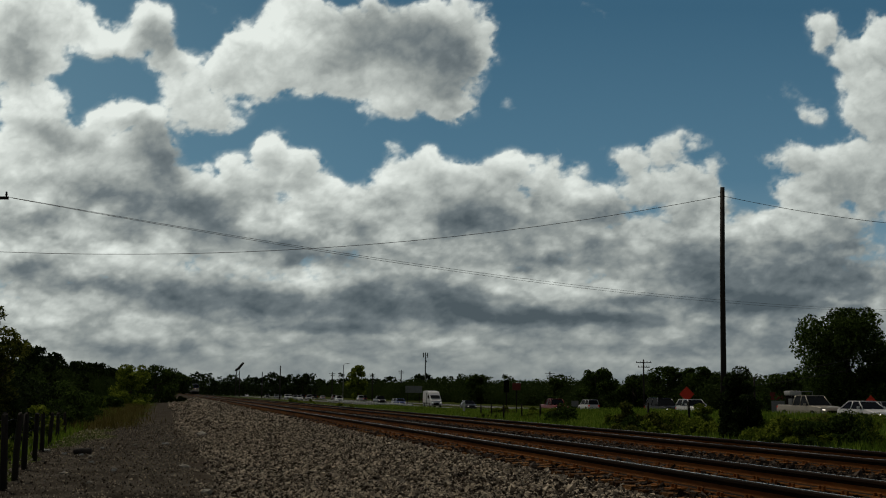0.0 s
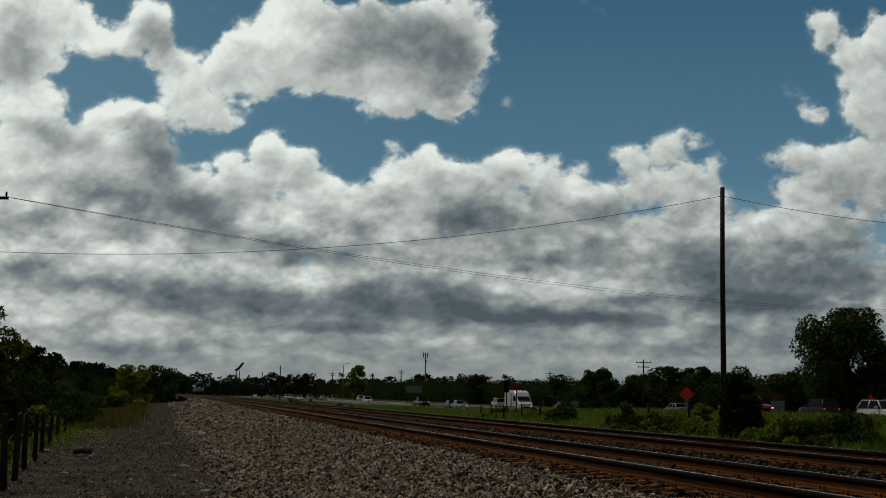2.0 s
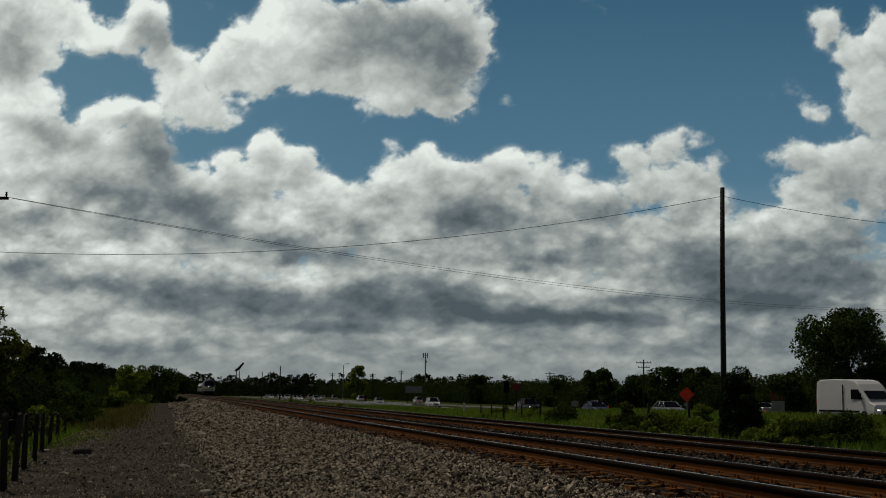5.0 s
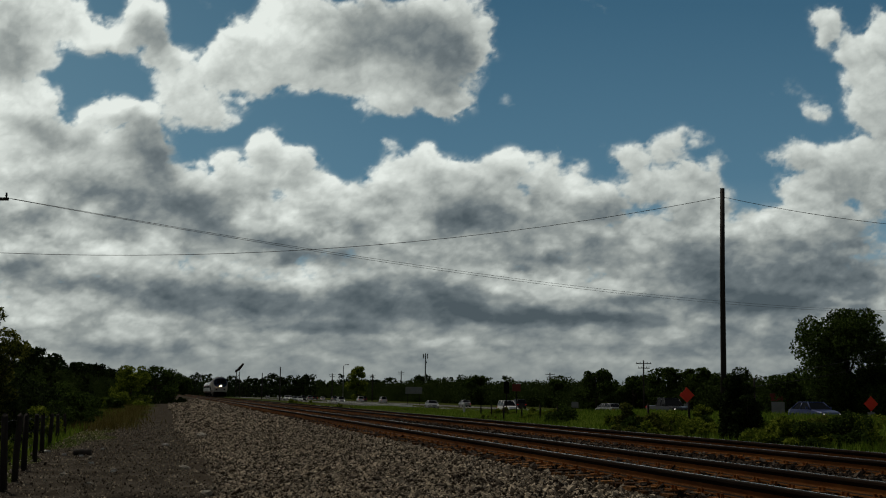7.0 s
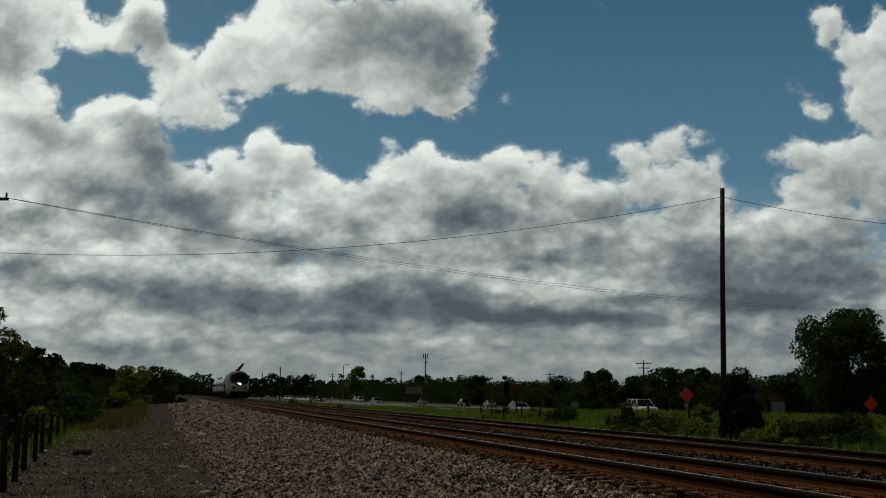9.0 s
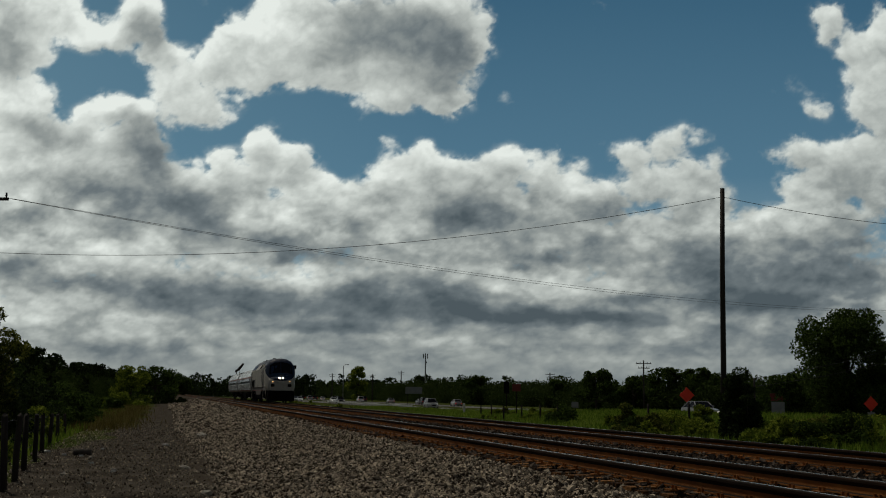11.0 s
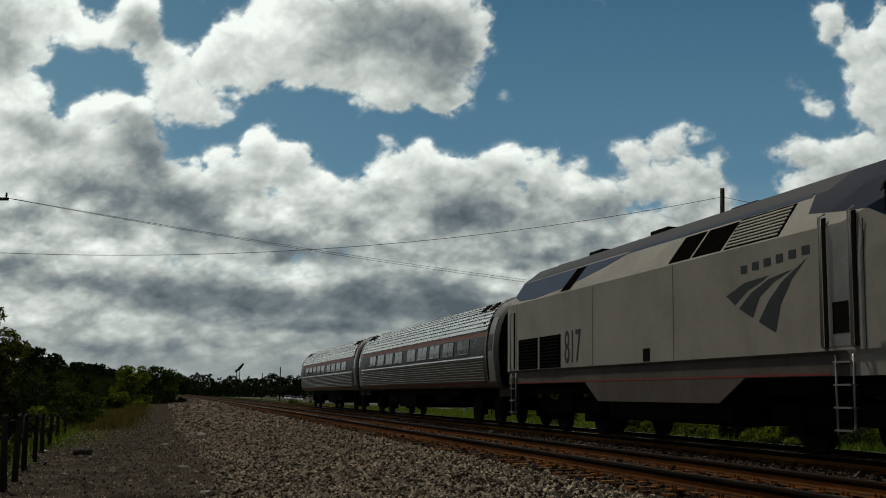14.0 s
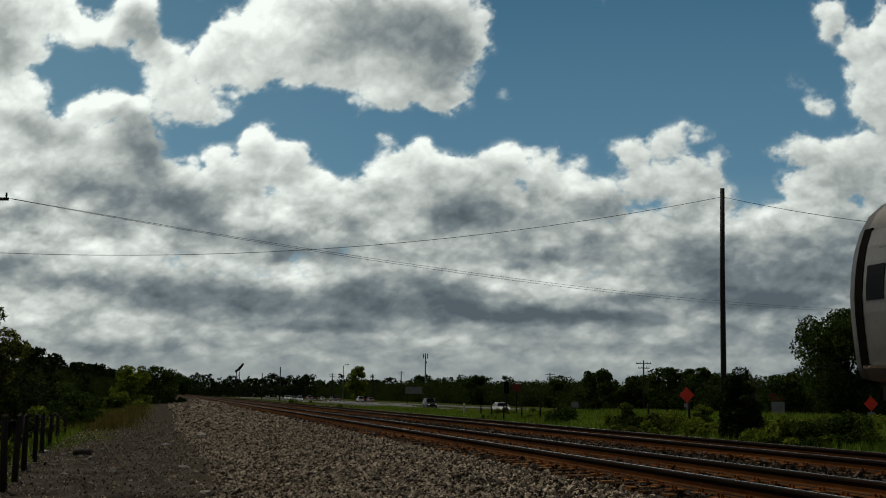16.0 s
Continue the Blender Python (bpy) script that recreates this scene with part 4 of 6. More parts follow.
TALL = (*beside(43.0, 0.2424), 0)
tall = utility_pole(TALL[0], TALL[1], 9.54, 0.114, label="tall bare wooden utility pole beyond the line")
tall.matrix_basis = tall.matrix_basis @ pose(0, 0, 0, 0, 0.9, -YAW)
top = Vector((TALL[0] + 0.145, TALL[1] - 0.03, 9.12))
tagged(wire("cable", top, (-26.0, 50.3, 9.1), 2.45, 0.010), "thin dark cable slung across the line", "cable")
tagged(wire("cable", top, (42.8, 34.0, 9.1), 1.25, 0.010), "thin dark cable running off from the pole", "cable")
lx, ly = beside(45.0, -0.402)
left = utility_pole(lx, ly, 9.7, 0.13, ((9.2, 0.92),), "wooden utility pole with a crossarm by the lot", -13)
for du, dz, s in ((0.0, 0.0, 1.3), (0.012, -0.07, 1.45)):
    ex, ey = beside(105, 0.447 + du)
    sx, sy = beside(45.0, -0.387 + du * 0.6)
    tagged(wire("cable", (sx, sy, 9.17 + dz), (ex, ey, 9.7 + dz), s, 0.009), "thin overhead wire crossing the line and the highway", "cable")
ex, ey = beside(105, 0.45)
utility_pole(ex, ey, 10.2, 0.13, ((9.8, 1.0),), "wooden utility pole beyond the highway")
px_, py_ = beside(100, 0.27)
utility_pole(px_, py_, 3.7, 0.09, label="short wooden pole behind the bush")
for u0, z0, u1, z1 in ((0.27, 3.3, 0.45, 8.2), (0.27, 2.6, 0.45, 7.0)):
    a, b = beside(100, u0), beside(105, u1)
    tagged(wire("cable", (*a, z0), (*b, z1), 0.5, 0.02), "service cable in front of the large tree", "cable")
for d, u, h, arm in ((500, -0.155, 11.5, 0), (400, -0.1395, 11.8, 0), (450, -0.0945, 10.6, 1), (450, -0.0598, 10.6, 1), (450, -0.035, 11.8, 1), (300, 0.0935, 8.7, 1), (180, 0.1745, 8.2, 1)):
    x, y = beside(d, u)
    utility_pole(x, y, h, 0.00042 * d + 0.06, ((h - 0.5, 1.2), (h - 1.2, 0.9)) if arm else (), "far wooden utility pole by the highway", -YAW)

# ---- train ----
M["loco_silver"] = material("silver_grey_loco_paint", ((0.33, 0.33, 0.295), (0.45, 0.45, 0.41), (0.53, 0.525, 0.48)), 0.5, scale=0.7, detail=8, spec=0.15, fine=0.25)
M["loco_band"] = material("grimy_lower_paint", ((0.09, 0.08, 0.07), (0.16, 0.145, 0.13)), 0.8, scale=1.2, detail=8)
M["navy"] = material("navy_paint", ((0.008, 0.016, 0.055), (0.014, 0.028, 0.085)), 0.35, scale=1.0)
M["blue"] = material("blue_paint", ((0.022, 0.055, 0.125), (0.036, 0.078, 0.16)), 0.55, scale=0.9, spec=0.3)
M["roof_blue"] = material("blue_grey_roof_paint", ((0.022, 0.03, 0.048), (0.036, 0.046, 0.068)), 0.55, scale=1.2, spec=0.3)
M["logo_grey"] = material("dark_blue_grey_paint", ((0.035, 0.045, 0.06), (0.05, 0.06, 0.075)), 0.6, scale=2)
M["red_line"] = material("red_stripe_paint", ((0.24, 0.035, 0.03), (0.34, 0.06, 0.05)), 0.6, scale=2)
M["pink_line"] = material("faded_red_stripe", ((0.36, 0.12, 0.10), (0.46, 0.17, 0.14)), 0.6, scale=2)
M["steel"] = material("stainless_steel", ((0.55, 0.55, 0.53), (0.7, 0.7, 0.67), (0.8, 0.8, 0.77)), 0.24, metal=0.92, scale=1.1, detail=8, stretch=(1, 0.25, 1))
M["steel_dull"] = material("dull_stainless_steel", ((0.36, 0.355, 0.34), (0.52, 0.515, 0.5)), 0.42, metal=0.7, scale=1.4, detail=8)
# darker copy of the steel: the shell's shade is put into the colour
M["steel_shade"] = material("shaded_stainless_steel", ((0.2, 0.2, 0.19), (0.32, 0.32, 0.3)), 0.45, metal=0.6, scale=1.4, detail=8)
# darkened steel; on the coach's side the flutes' shade is in this colour
M["panel_dark"] = material("darkened_steel_panel", ((0.09, 0.09, 0.082), (0.17, 0.17, 0.158)), 0.5, metal=0.4, scale=1.4, detail=8)
# same steel, lighter: sunlight on the upper edges is put into the colour
M["flute_edge"] = material("sunlit_flute_edge", ((0.5, 0.5, 0.47), (0.68, 0.68, 0.64)), 0.3, metal=0.7, scale=1.1, stretch=(1, 0.25, 1))
M["window_band"] = material("blue_grey_window_band", ((0.05, 0.056, 0.08), (0.072, 0.08, 0.108)), 0.45, scale=0.8, detail=7)
M["glass_dark"] = material("dark_tinted_glass", ((0.005, 0.006, 0.008), (0.010, 0.012, 0.014)), 0.1, scale=0.6, spec=0.2)
M["black"] = material("black_grimy_metal", ((0.004, 0.004, 0.004), (0.011, 0.01, 0.009)), 0.9, scale=2.5, spec=0.06)
M["grille"] = material("dark_grille", ((0.004, 0.004, 0.004), (0.01, 0.01, 0.009)), 0.9, scale=5, spec=0.0)
M["wheel"] = material("wheel_steel", ((0.009, 0.008, 0.007), (0.025, 0.021, 0.018)), 0.8, metal=0.0, spec=0.1, scale=5)
M["headlight"] = material("lit_headlamp", ((0.9, 0.85, 0.75), (1, 0.95, 0.85)), 0.3, glow=(1.0, 0.62, 0.36, 90))
M["ditch_light"] = material("lit_ditch_lamp", ((0.9, 0.8, 0.65), (1, 0.9, 0.75)), 0.3, glow=(1.0, 0.5, 0.18, 2.2))

LOCO_L = 20.15
FULL = ((0, 4.42), (0.62, 4.38), (1.1, 4.02), (1.52, 3.38), (1.52, 2.8), (1.52, 2.2), (1.52, 1.56), (1.47, 1.5), (1.47, 1.2))
BOXY = ((0, 4.42), (0.6, 4.37), (1.06, 4.2), (1.4, 3.84), (1.51, 3.2), (1.52, 2.3), (1.52, 1.56), (1.5, 1.5), (1.46, 1.2))


def loco_half(y):
    """Half cross-section of the locomotive's shell, y metres behind the nose."""
    top = float(np.interp(y, [0, 0.12, 0.35, 1.05, 1.3, 1.7, 2.4], [2.22, 2.42, 2.62, 3.95, 4.22, 4.38, 4.42]))
    wide = float(np.interp(y, [0, 0.12, 0.4, 1.2, 2.4], [1.14, 1.26, 1.34, 1.47, 1.52])) / 1.52
    b = float(np.interp(y, [1.2, 3.2], [0, 1]))
    out = []
    for (x0, z0), (x1, z1) in zip(BOXY, FULL):
        x, z = x0 + (x1 - x0) * b, z0 + (z1 - z0) * b
        out.append((x * wide, 1.2 + (z - 1.2) * (top - 1.2) / 3.22))
    return out


def mirror_ring(half, y):
    return [(x, y, z) for x, z in half] + [(-x, y, z) for x, z in half[::-1] if x > 1e-6]


def on_side(y0, z0, y1, z1, out, depth=0.02, side=-1, shear=0.0, half=1.52):
    """A plate flat on a vertical side."""
    bm = bmesh.new()
    x0, x1 = side * (half + out - depth), side * (half + out)
    box(bm, min(x0, x1), min(y0, y1), z0, max(x0, x1), max(y0, y1), z1)
    return bm


def on_slant(y0, t0, y1, t1, side=-1, lift=0.006, lean=0.0):
    """A plate on the sloping roof side; t runs from the eave (0) to the roof (1)."""
    def at(u, v, d):
        x, z = 1.52 + (1.1 - 1.52) * v, 3.38 + (4.02 - 3.38) * v
        return (side * (x + (lift - d) * 0.836), u, z + (lift - d) * 0.549)
    return plate([(y0, t0), (y1, t0), (y1 + lean, t1), (y0 + lean, t1)], 0.02, at)


def wheelset_truck(parent, y, wheels, r, half_frame, label, outside):
    tr = new("truck")
    tr.parent = parent
    tagged(tr, label)
    fb = bmesh.new()
    a, b = wheels[0] - 0.75, wheels[-1] + 0.75
    for s in (-1, 1):
        x = s * (1.02 if outside else 0.6)
        box(fb, x - 0.09, y + a, r * 0.95, x + 0.09, y + b, r * 0.95 + 0.32, 0.03)
        for w in wheels:
            box(fb, x - 0.12, y + w - 0.24, r - 0.2, x + 0.12, y + w + 0.24, r + 0.2, 0.03)
        box(fb, x - 0.16, y - 0.35, r + 0.05, x + 0.16, y + 0.35, r + 0.55, 0.04)
    box(fb, -1.05, y - 0.35, r, 1.05, y + 0.35, r + 0.35)
    part("truck_frame", fb, M["black"], tr)
    for w in wheels:
        for s in (-1, 1):
            wb = bmesh.new()
            disc(wb, (s * 0.745, y + w, r), "x", r, 0.13, 28)
            disc(wb, (s * 0.69, y + w, r), "x", r + 0.028, 0.03, 28)
            disc(wb, (s * 0.82, y + w, r), "x", 0.18, 0.06, 16)
            part("wheel", wb, M["wheel"], tr)
    return tr


def number_text(body, size, parent, mat, place, name="road_number"):
    cu = bpy.data.curves.new("digits", "FONT")
    cu.body, cu.size, cu.extrude, cu.align_x = body, size, 0.004, "LEFT"
    tmp = bpy.data.objects.new("digits", cu)
    me = bpy.data.meshes.new_from_object(tmp)
    bpy.data.objects.remove(tmp)
    me.materials.append(mat)
    ob = new(name, me)
    ob.parent = parent
    ob.matrix_basis = place
    return ob


def two_tone():
    """Silver paint, navy above a line that sweeps up from the nose to the roof."""
    m = M["loco_silver"].copy()
    m.name = "silver_and_navy_paint"
    nt = m.node_tree
    b = nt.nodes["Principled BSDF"]
    silver = b.inputs["Base Color"].links[0].from_socket
    at = nt.nodes.new("ShaderNodeSeparateXYZ")
    nt.links.new(nt.nodes.new("ShaderNodeTexCoord").outputs["Object"], at.inputs[0])

    def calc(op, a, c, d=None):
        n = nt.nodes.new("ShaderNodeMath")
        n.operation = op
        for i, v in enumerate((a, c, d)):
            if v is None:
                continue
            if hasattr(v, "is_linked"):
                nt.links.new(v, n.inputs[i])
            else:
                n.inputs[i].default_value = v
        return n.outputs[0]

    def rise(start, stop, slope):
        along = calc("MINIMUM", calc("MAXIMUM", calc("SUBTRACT", at.outputs["Y"], start), 0.0), stop - start)
        return calc("MULTIPLY", along, slope)

    sweep = calc("ADD", calc("ADD", rise(0.2, 2.6, 0.40), rise(2.6, 4.4, 0.15)), rise(4.4, 20, 3.0))
    line = calc("MULTIPLY_ADD", calc("MULTIPLY", at.outputs["X"], at.outputs["X"]), 0.17, calc("ADD", sweep, 2.15))
    step = calc("GREATER_THAN", at.outputs["Z"], line)
    mix = nt.nodes.new("ShaderNodeMix")
    mix.data_type = "RGBA"
    nt.links.new(step, mix.inputs[0])
    nt.links.new(silver, mix.inputs[6])
    mix.inputs[7].default_value = (0.007, 0.02, 0.052, 1)
    nt.links.new(mix.outputs[2], b.inputs["Base Color"])
    return m


def build_locomotive():
    t = thing("locomotive", TRACK_FAR, 0, RAIL_Z, label="silver diesel locomotive with a dark blue nose and lit headlamps", category="locomotive", group="passenger train")
    ys = [0, 0.06, 0.12, 0.22, 0.35, 0.5, 0.7, 0.9, 1.15, 1.3, 1.45, 1.65, 1.9, 2.1, 2.4, 2.8, 3.2, 4.2, 6, 9, 12, 15, 18, 19.7, 19.85, LOCO_L]
    secs = []
    for y in ys:
        half = loco_half(y)
        k = 1.0 if y < 19.75 else (0.985 if y < 19.9 else 0.955)
        secs.append(mirror_ring([(x * k, 1.2 + (z - 1.2) * k) for x, z in half], y))
    bm = loft(secs, smooth=False)
    bmesh.ops.subdivide_edges(bm, edges=[e for e in bm.edges if max(v.co.y for v in e.verts) <= 3.25 and e.calc_length() > 0.2], cuts=5, use_grid_fill=True)
    body = part("body", bm, two_tone(), t, "silver-grey shell, navy about the cab")
    body.data.materials.append(M["navy"])
    body.data.materials.append(M["loco_band"])
    body.data.materials.append(M["roof_blue"])
    for f in body.data.polygons:
        x, y, z = f.center
        f.use_smooth = True
        if z < 1.53 and y > 3.2:
            f.material_index = 2
        elif z > 4.06 and y > 4.9:
            f.material_index = 3
    body.data.set_sharp_from_angle(angle=radians(32))
    # windscreen: two panes on the sloping front
    for s in (-1, 1):
        def at(u, v, d, s=s):
            y = 0.52 + 0.58 * v
            half = loco_half(y)
            z = float(np.interp(u, [p[0] for p in half[:4]], [p[1] for p in half[:4]]))
            return (s * u, y - 0.02 + d * 0.7, z + 0.02 - d * 0.4)
        part("windscreen", plate([(0.03, 0), (0.6, 0.02), (1.14, 0.08), (1.13, 0.5), (1.08, 0.9), (0.6, 0.98), (0.03, 1.0)], 0.02, at), M["glass_dark"], t, "dark windscreen pane")
        lamp = bmesh.new()
        disc(lamp, (s * 0.15, 0.155, 2.41), "y", 0.064, 0.2, 20)
        h = part("headlight", lamp, M["headlight"], t, "lit round headlamp")
        rim = tube([(s * 0.15 + 0.1 * math.cos(a * math.tau / 16), 0.05, 2.41 + 0.1 * math.sin(a * math.tau / 16)) for a in range(17)], 0.02, 6)
        part("rim", rim, M["black"], h)
        lamp = bmesh.new()
        disc(lamp, (s * 0.83, 0.075, 2.08), "y", 0.042, 0.16, 20)
        part("ditch_light", lamp, M["ditch_light"], t, "lit amber-white ditch lamp")
        part("marker_panel", boxes((s * 0.83 - 0.19, -0.015, 1.55, s * 0.83 + 0.19, 0.1, 1.85), bevel=0.05), M["grille"], t)
        part("side_mirror", boxes((s * 1.5 - 0.06, 2.0, 3.35, s * 1.5 + 0.06 + s * 0.1, 2.12, 3.75), bevel=0.02), M["black"], t)
    # nose emblem of plain pale bars
    eb = bmesh.new()
    for k in range(3):
        box(eb, -0.26 + 0.12 * k, 0.30 + 0.05 * k, 2.62 + 0.045 * k, 0.05 + 0.12 * k, 0.36 + 0.05 * k, 2.655 + 0.045 * k)
    part("nose_emblem", eb, M["window_band"], t, "plain pale emblem of three bars")
    # pilot, coupler, underframe
    part("pilot", loft([[(-1.2, 0.25, 1.22), (1.2, 0.25, 1.22), (1.2, 1.1, 1.22), (-1.2, 1.1, 1.22)], [(-1.3, 0.05, 0.95), (1.3, 0.05, 0.95), (1.3, 1.1, 0.95), (-1.3, 1.1, 0.95)],
                        [(-1.35, 0.2, 0.18), (1.35, 0.2, 0.18), (1.35, 1.0, 0.18), (-1.35, 1.0, 0.18)]], smooth=False), M["black"], t, "black front pilot")
    part("coupler", boxes((-0.16, -0.5, 0.75, 0.16, 0.3, 1.02), (-0.24, -0.62, 0.7, 0.1, -0.42, 1.05), bevel=0.04), M["black"], t)
    part("underframe", boxes((-1.3, 1.0, 0.95, 1.3, 19.7, 1.22)), M["black"], t)
    tank = [(6.2, 1.225), (13.9, 1.225), (13.0, 0.78), (7.2, 0.78)]
    for s in (-1, 1):
        part("skirt", plate(tank, 0.05, lambda u, v, d, s=s: (s * (1.475 - d), u, v)), M["loco_band"], t, "grimy grey lower skirt")
        part("step_plate", plate([(2.0, 1.215), (0.8, 1.215), (1.05, 0.75), (1.35, 0.42)], 0.03, lambda u, v, d, s=s: (s * (1.42 - d), u, v)), M["loco_band"], t, "scuffed grey plate beside the pilot")
        for y in (2.7, 8.9, 13.2, 19.05):
            part("panel_seam", on_side(y, 1.56, y + 0.018, 3.36, 0.003, 0.01, s), M["logo_grey"], t)
        for y, z in ((2.35, 2.32), (2.2, 1.95), (1.75, 1.98)):
            part("side_fitting", on_side(y, z, y + 0.12, z + 0.17, 0.006, 0.1, s, half=1.49), M["black"], t)
        part("red_stripe", on_side(3.7, 1.212, 19.6, 1.245, -0.042, 0.012, s), M["red_line"], t, "thin red line")
        part("rear_skirt", on_side(19.0, 0.6, 19.8, 1.22, -0.05, 0.05, s), M["black"], t)
        # grilles with slats
        for a, b in ((17.2, 18.85), (15.4, 17.02)):
            g = part("grille", on_side(a, 1.58, b, 2.38, 0.012, 0.03, s), M["grille"], t, "black slatted grille")
            for k in range(9):
                z = 1.62 + k * 0.085
                part("slat", on_side(a + 0.05, z, b - 0.05, z + 0.035, 0.024, 0.02, s), M["black"], g)
        # roof side: louvres, dark windows
        for a, b in ((6.98, 8.12), (8.22, 9.15)):
            part("roof_window", on_slant(a, 0.06, b, 0.86, s, 0.008, -0.1), M["grille"], t, "dark screened opening")
        part("roof_window", on_slant(14.8, 0.06, 15.45, 0.92, s, 0.012, -0.25), M["grille"], t, "dark screened opening")
        for k in range(8):
            v = 0.08 + k * 0.1
            part("louvre", on_slant(5.05, v, 6.8, v + 0.05, s, 0.022), M["loco_silver"], t)
        part("louvre_backing", on_slant(5.0, 0.05, 6.85, 0.9, s, 0.006), M["grille"], t)
        part("blue_band", plate([(19.6, 0.35), (18.9, 0.1), (17.5, 0.05), (15.2, 0.22), (13.2, 0.62), (12.0, 0.95), (19.6, 0.97)], 0.01,
                                lambda u, v, d, s=s: (s * (1.52 - 0.42 * v + (0.007 - d) * 0.836), u, 3.38 + 0.64 * v + (0.007 - d) * 0.549)), M["blue"], t, "blue paint flash on the roof side")
        part("blue_roofline", on_slant(4.6, 0.93, 12.0, 1.04, s, 0.006), M["blue"], t)
        # cab side window
        part("cab_window", plate([(1.62, 3.42), (2.55, 3.42), (2.5, 3.86), (1.85, 3.88)], 0.03, lambda u, v, d, s=s: (s * (1.5 - 0.42 * (v - 3.3) - d + 0.03), u, v)), M["glass_dark"], t, "dark cab side window")
        # emblem: three tapering sweeps, and a bar for each letter above
        for pts in ([(6.75, 2.62), (6.1, 2.79), (5.3, 2.84), (5.55, 2.76), (6.0, 2.66), (6.45, 2.45)], [(6.3, 2.38), (5.9, 2.6), (5.3, 2.78), (4.6, 2.86), (5.15, 2.72), (5.6, 2.52), (5.85, 2.2)],
                    [(5.65, 2.12), (5.3, 2.45), (4.9, 2.7), (4.18, 2.98), (4.6, 2.72), (4.95, 2.35), (5.12, 1.92)]):
            part("emblem", plate(pts, 0.006, lambda u, v, d, s=s: (s * (1.5235 - d), u, v - 0.02)), M["logo_grey"], t, "dark blue-grey sweeping emblem")
        for k in range(6):
            y = 6.22 - 0.385 * k
            part("lettering_bar", on_side(y - 0.22, 2.93 + 0.02 * k, y, 3.06 + 0.02 * k, 0.004, 0.01, s), M["logo_grey"], t)
        # filler, door recess, handrails, ladder
        part("filler_recess", on_side(10.02, 1.58, 10.36, 1.84, 0.006, 0.02, s), M["black"], t)
        door = part("cab_door", on_side(2.98, 1.62, 3.62, 3.34, 0.006, 0.02, s), M["steel_dull"], t, "cab side door with a small window")
        part("door_window", on_side(3.1, 1.8, 3.5, 2.25, 0.012, 0.02, s), M["black"], door)
        for y in (3.68, 2.92):
            part("handrail", tube([(s * 1.5, y, 3.56), (s * 1.6, y, 3.5), (s * 1.6, y, 1.62), (s * 1.5, y, 1.56)], 0.022, 6), M["steel_dull"], t)
            part("door_post", on_side(y - 0.05, 1.6, y + 0.05, 3.5, 0.01, 0.02, s), M["black"], t)
        part("handrail", tube([(s * 1.5, 19.45, 3.2), (s * 1.58, 19.45, 3.1), (s * 1.58, 19.45, 1.6), (s * 1.5, 19.45, 1.55)], 0.022, 6), M["steel_dull"], t)
        part("door_post", on_side(19.2, 1.6, 19.32, 3.15, 0.008, 0.02, s), M["black"], t)
        for y in (3.28, 19.4):
            lad = part("ladder", tube([(s * 1.5, y - 0.22, 1.5), (s * 1.5, y - 0.22, 0.35)], 0.018, 6, tube([(s * 1.5, y + 0.22, 1.5), (s * 1.5, y + 0.22, 0.35)], 0.018, 6)), M["steel_dull"], t)
            for z in (1.38, 1.06, 0.74, 0.42):
                part("rung", boxes((s * 1.5 - 0.06, y - 0.22, z, s * 1.5 + 0.06, y + 0.22, z + 0.025)), M["steel_dull"], lad)
        number_text("817", 0.98, t, M["logo_grey"], pose(s * 1.524, 15.12 if s < 0 else 13.7, 1.68) @ pose(0, 0, 0, 90, 0, 0) @ pose(0, 0, 0, 0, -90 if s < 0 else 90, 0) @ Matrix.Diagonal((0.78, 1.12, 1, 1)))
    # roof gear
    for y, w, l, h in ((18.0, 0.5, 1.1, 0.04), (15.4, 0.6, 0.9, 0.07), (11.6, 0.6, 0.9, 0.08), (8.0, 0.5, 1.0, 0.05), (6.6, 0.4, 0.6, 0.04)):
        part("roof_hatch", boxes((-w, y - l / 2, 4.36, w, y + l / 2, 4.4 + h), bevel=0.03), M["black"], t)
    horn = tube([(-0.5, 3.0, 4.3), (-0.5, 3.0, 4.42)], 0.03, 6)
    for k in range(3):
        tube([(-0.58 + 0.08 * k, 3.14, 4.42), (-0.58 + 0.08 * k, 2.9, 4.42), (-0.58 + 0.08 * k, 2.84, 4.42)], [0.018, 0.024, 0.045], 8, horn)
    part("horn", horn, M["black"], t)
    part("antenna", tube([(0.3, 4.2, 4.38), (0.3, 4.2, 4.62)], 0.02, 6), M["black"], t)
    for y in (3.9, 15.9):
        wheelset_truck(t, y, (-1.37, 1.37), 0.5, 1.0, "black four-wheel truck", True)
    part("battery_box", boxes((-1.4, 6.8, 0.4, 1.4, 12.6, 0.95), bevel=0.1), M["black"], t)
    return t


COACH_L = 25.55
SHELL = ((0, 3.86), (0.35, 3.845), (0.7, 3.78), (1.0, 3.65), (1.22, 3.47), (1.38, 3.22), (1.49, 2.92), (1.55, 2.62), (1.58, 2.3), (1.575, 2.02), (1.545, 1.65), (1.5, 1.3), (1.44, 1.14), (1.25, 1.1))


def shell_x(z):
    zs, xs = [p[1] for p in SHELL[::-1]], [p[0] for p in SHELL[::-1]]
    return float(np.interp(z, zs, xs))


def strip(y0, y1, z0, z1, out, depth, s, n=1):
    """A plate that follows the coach's curved side between two heights."""
    rings = []
    zs = [z0 + (z1 - z0) * k / n for k in range(n + 1)]
    for y in (y0, y1):
        rings.append([(s * (shell_x(z) + out), y, z) for z in zs] + [(s * (shell_x(z) + out - depth), y, z) for z in zs[::-1]])
    return loft(rings, smooth=False)


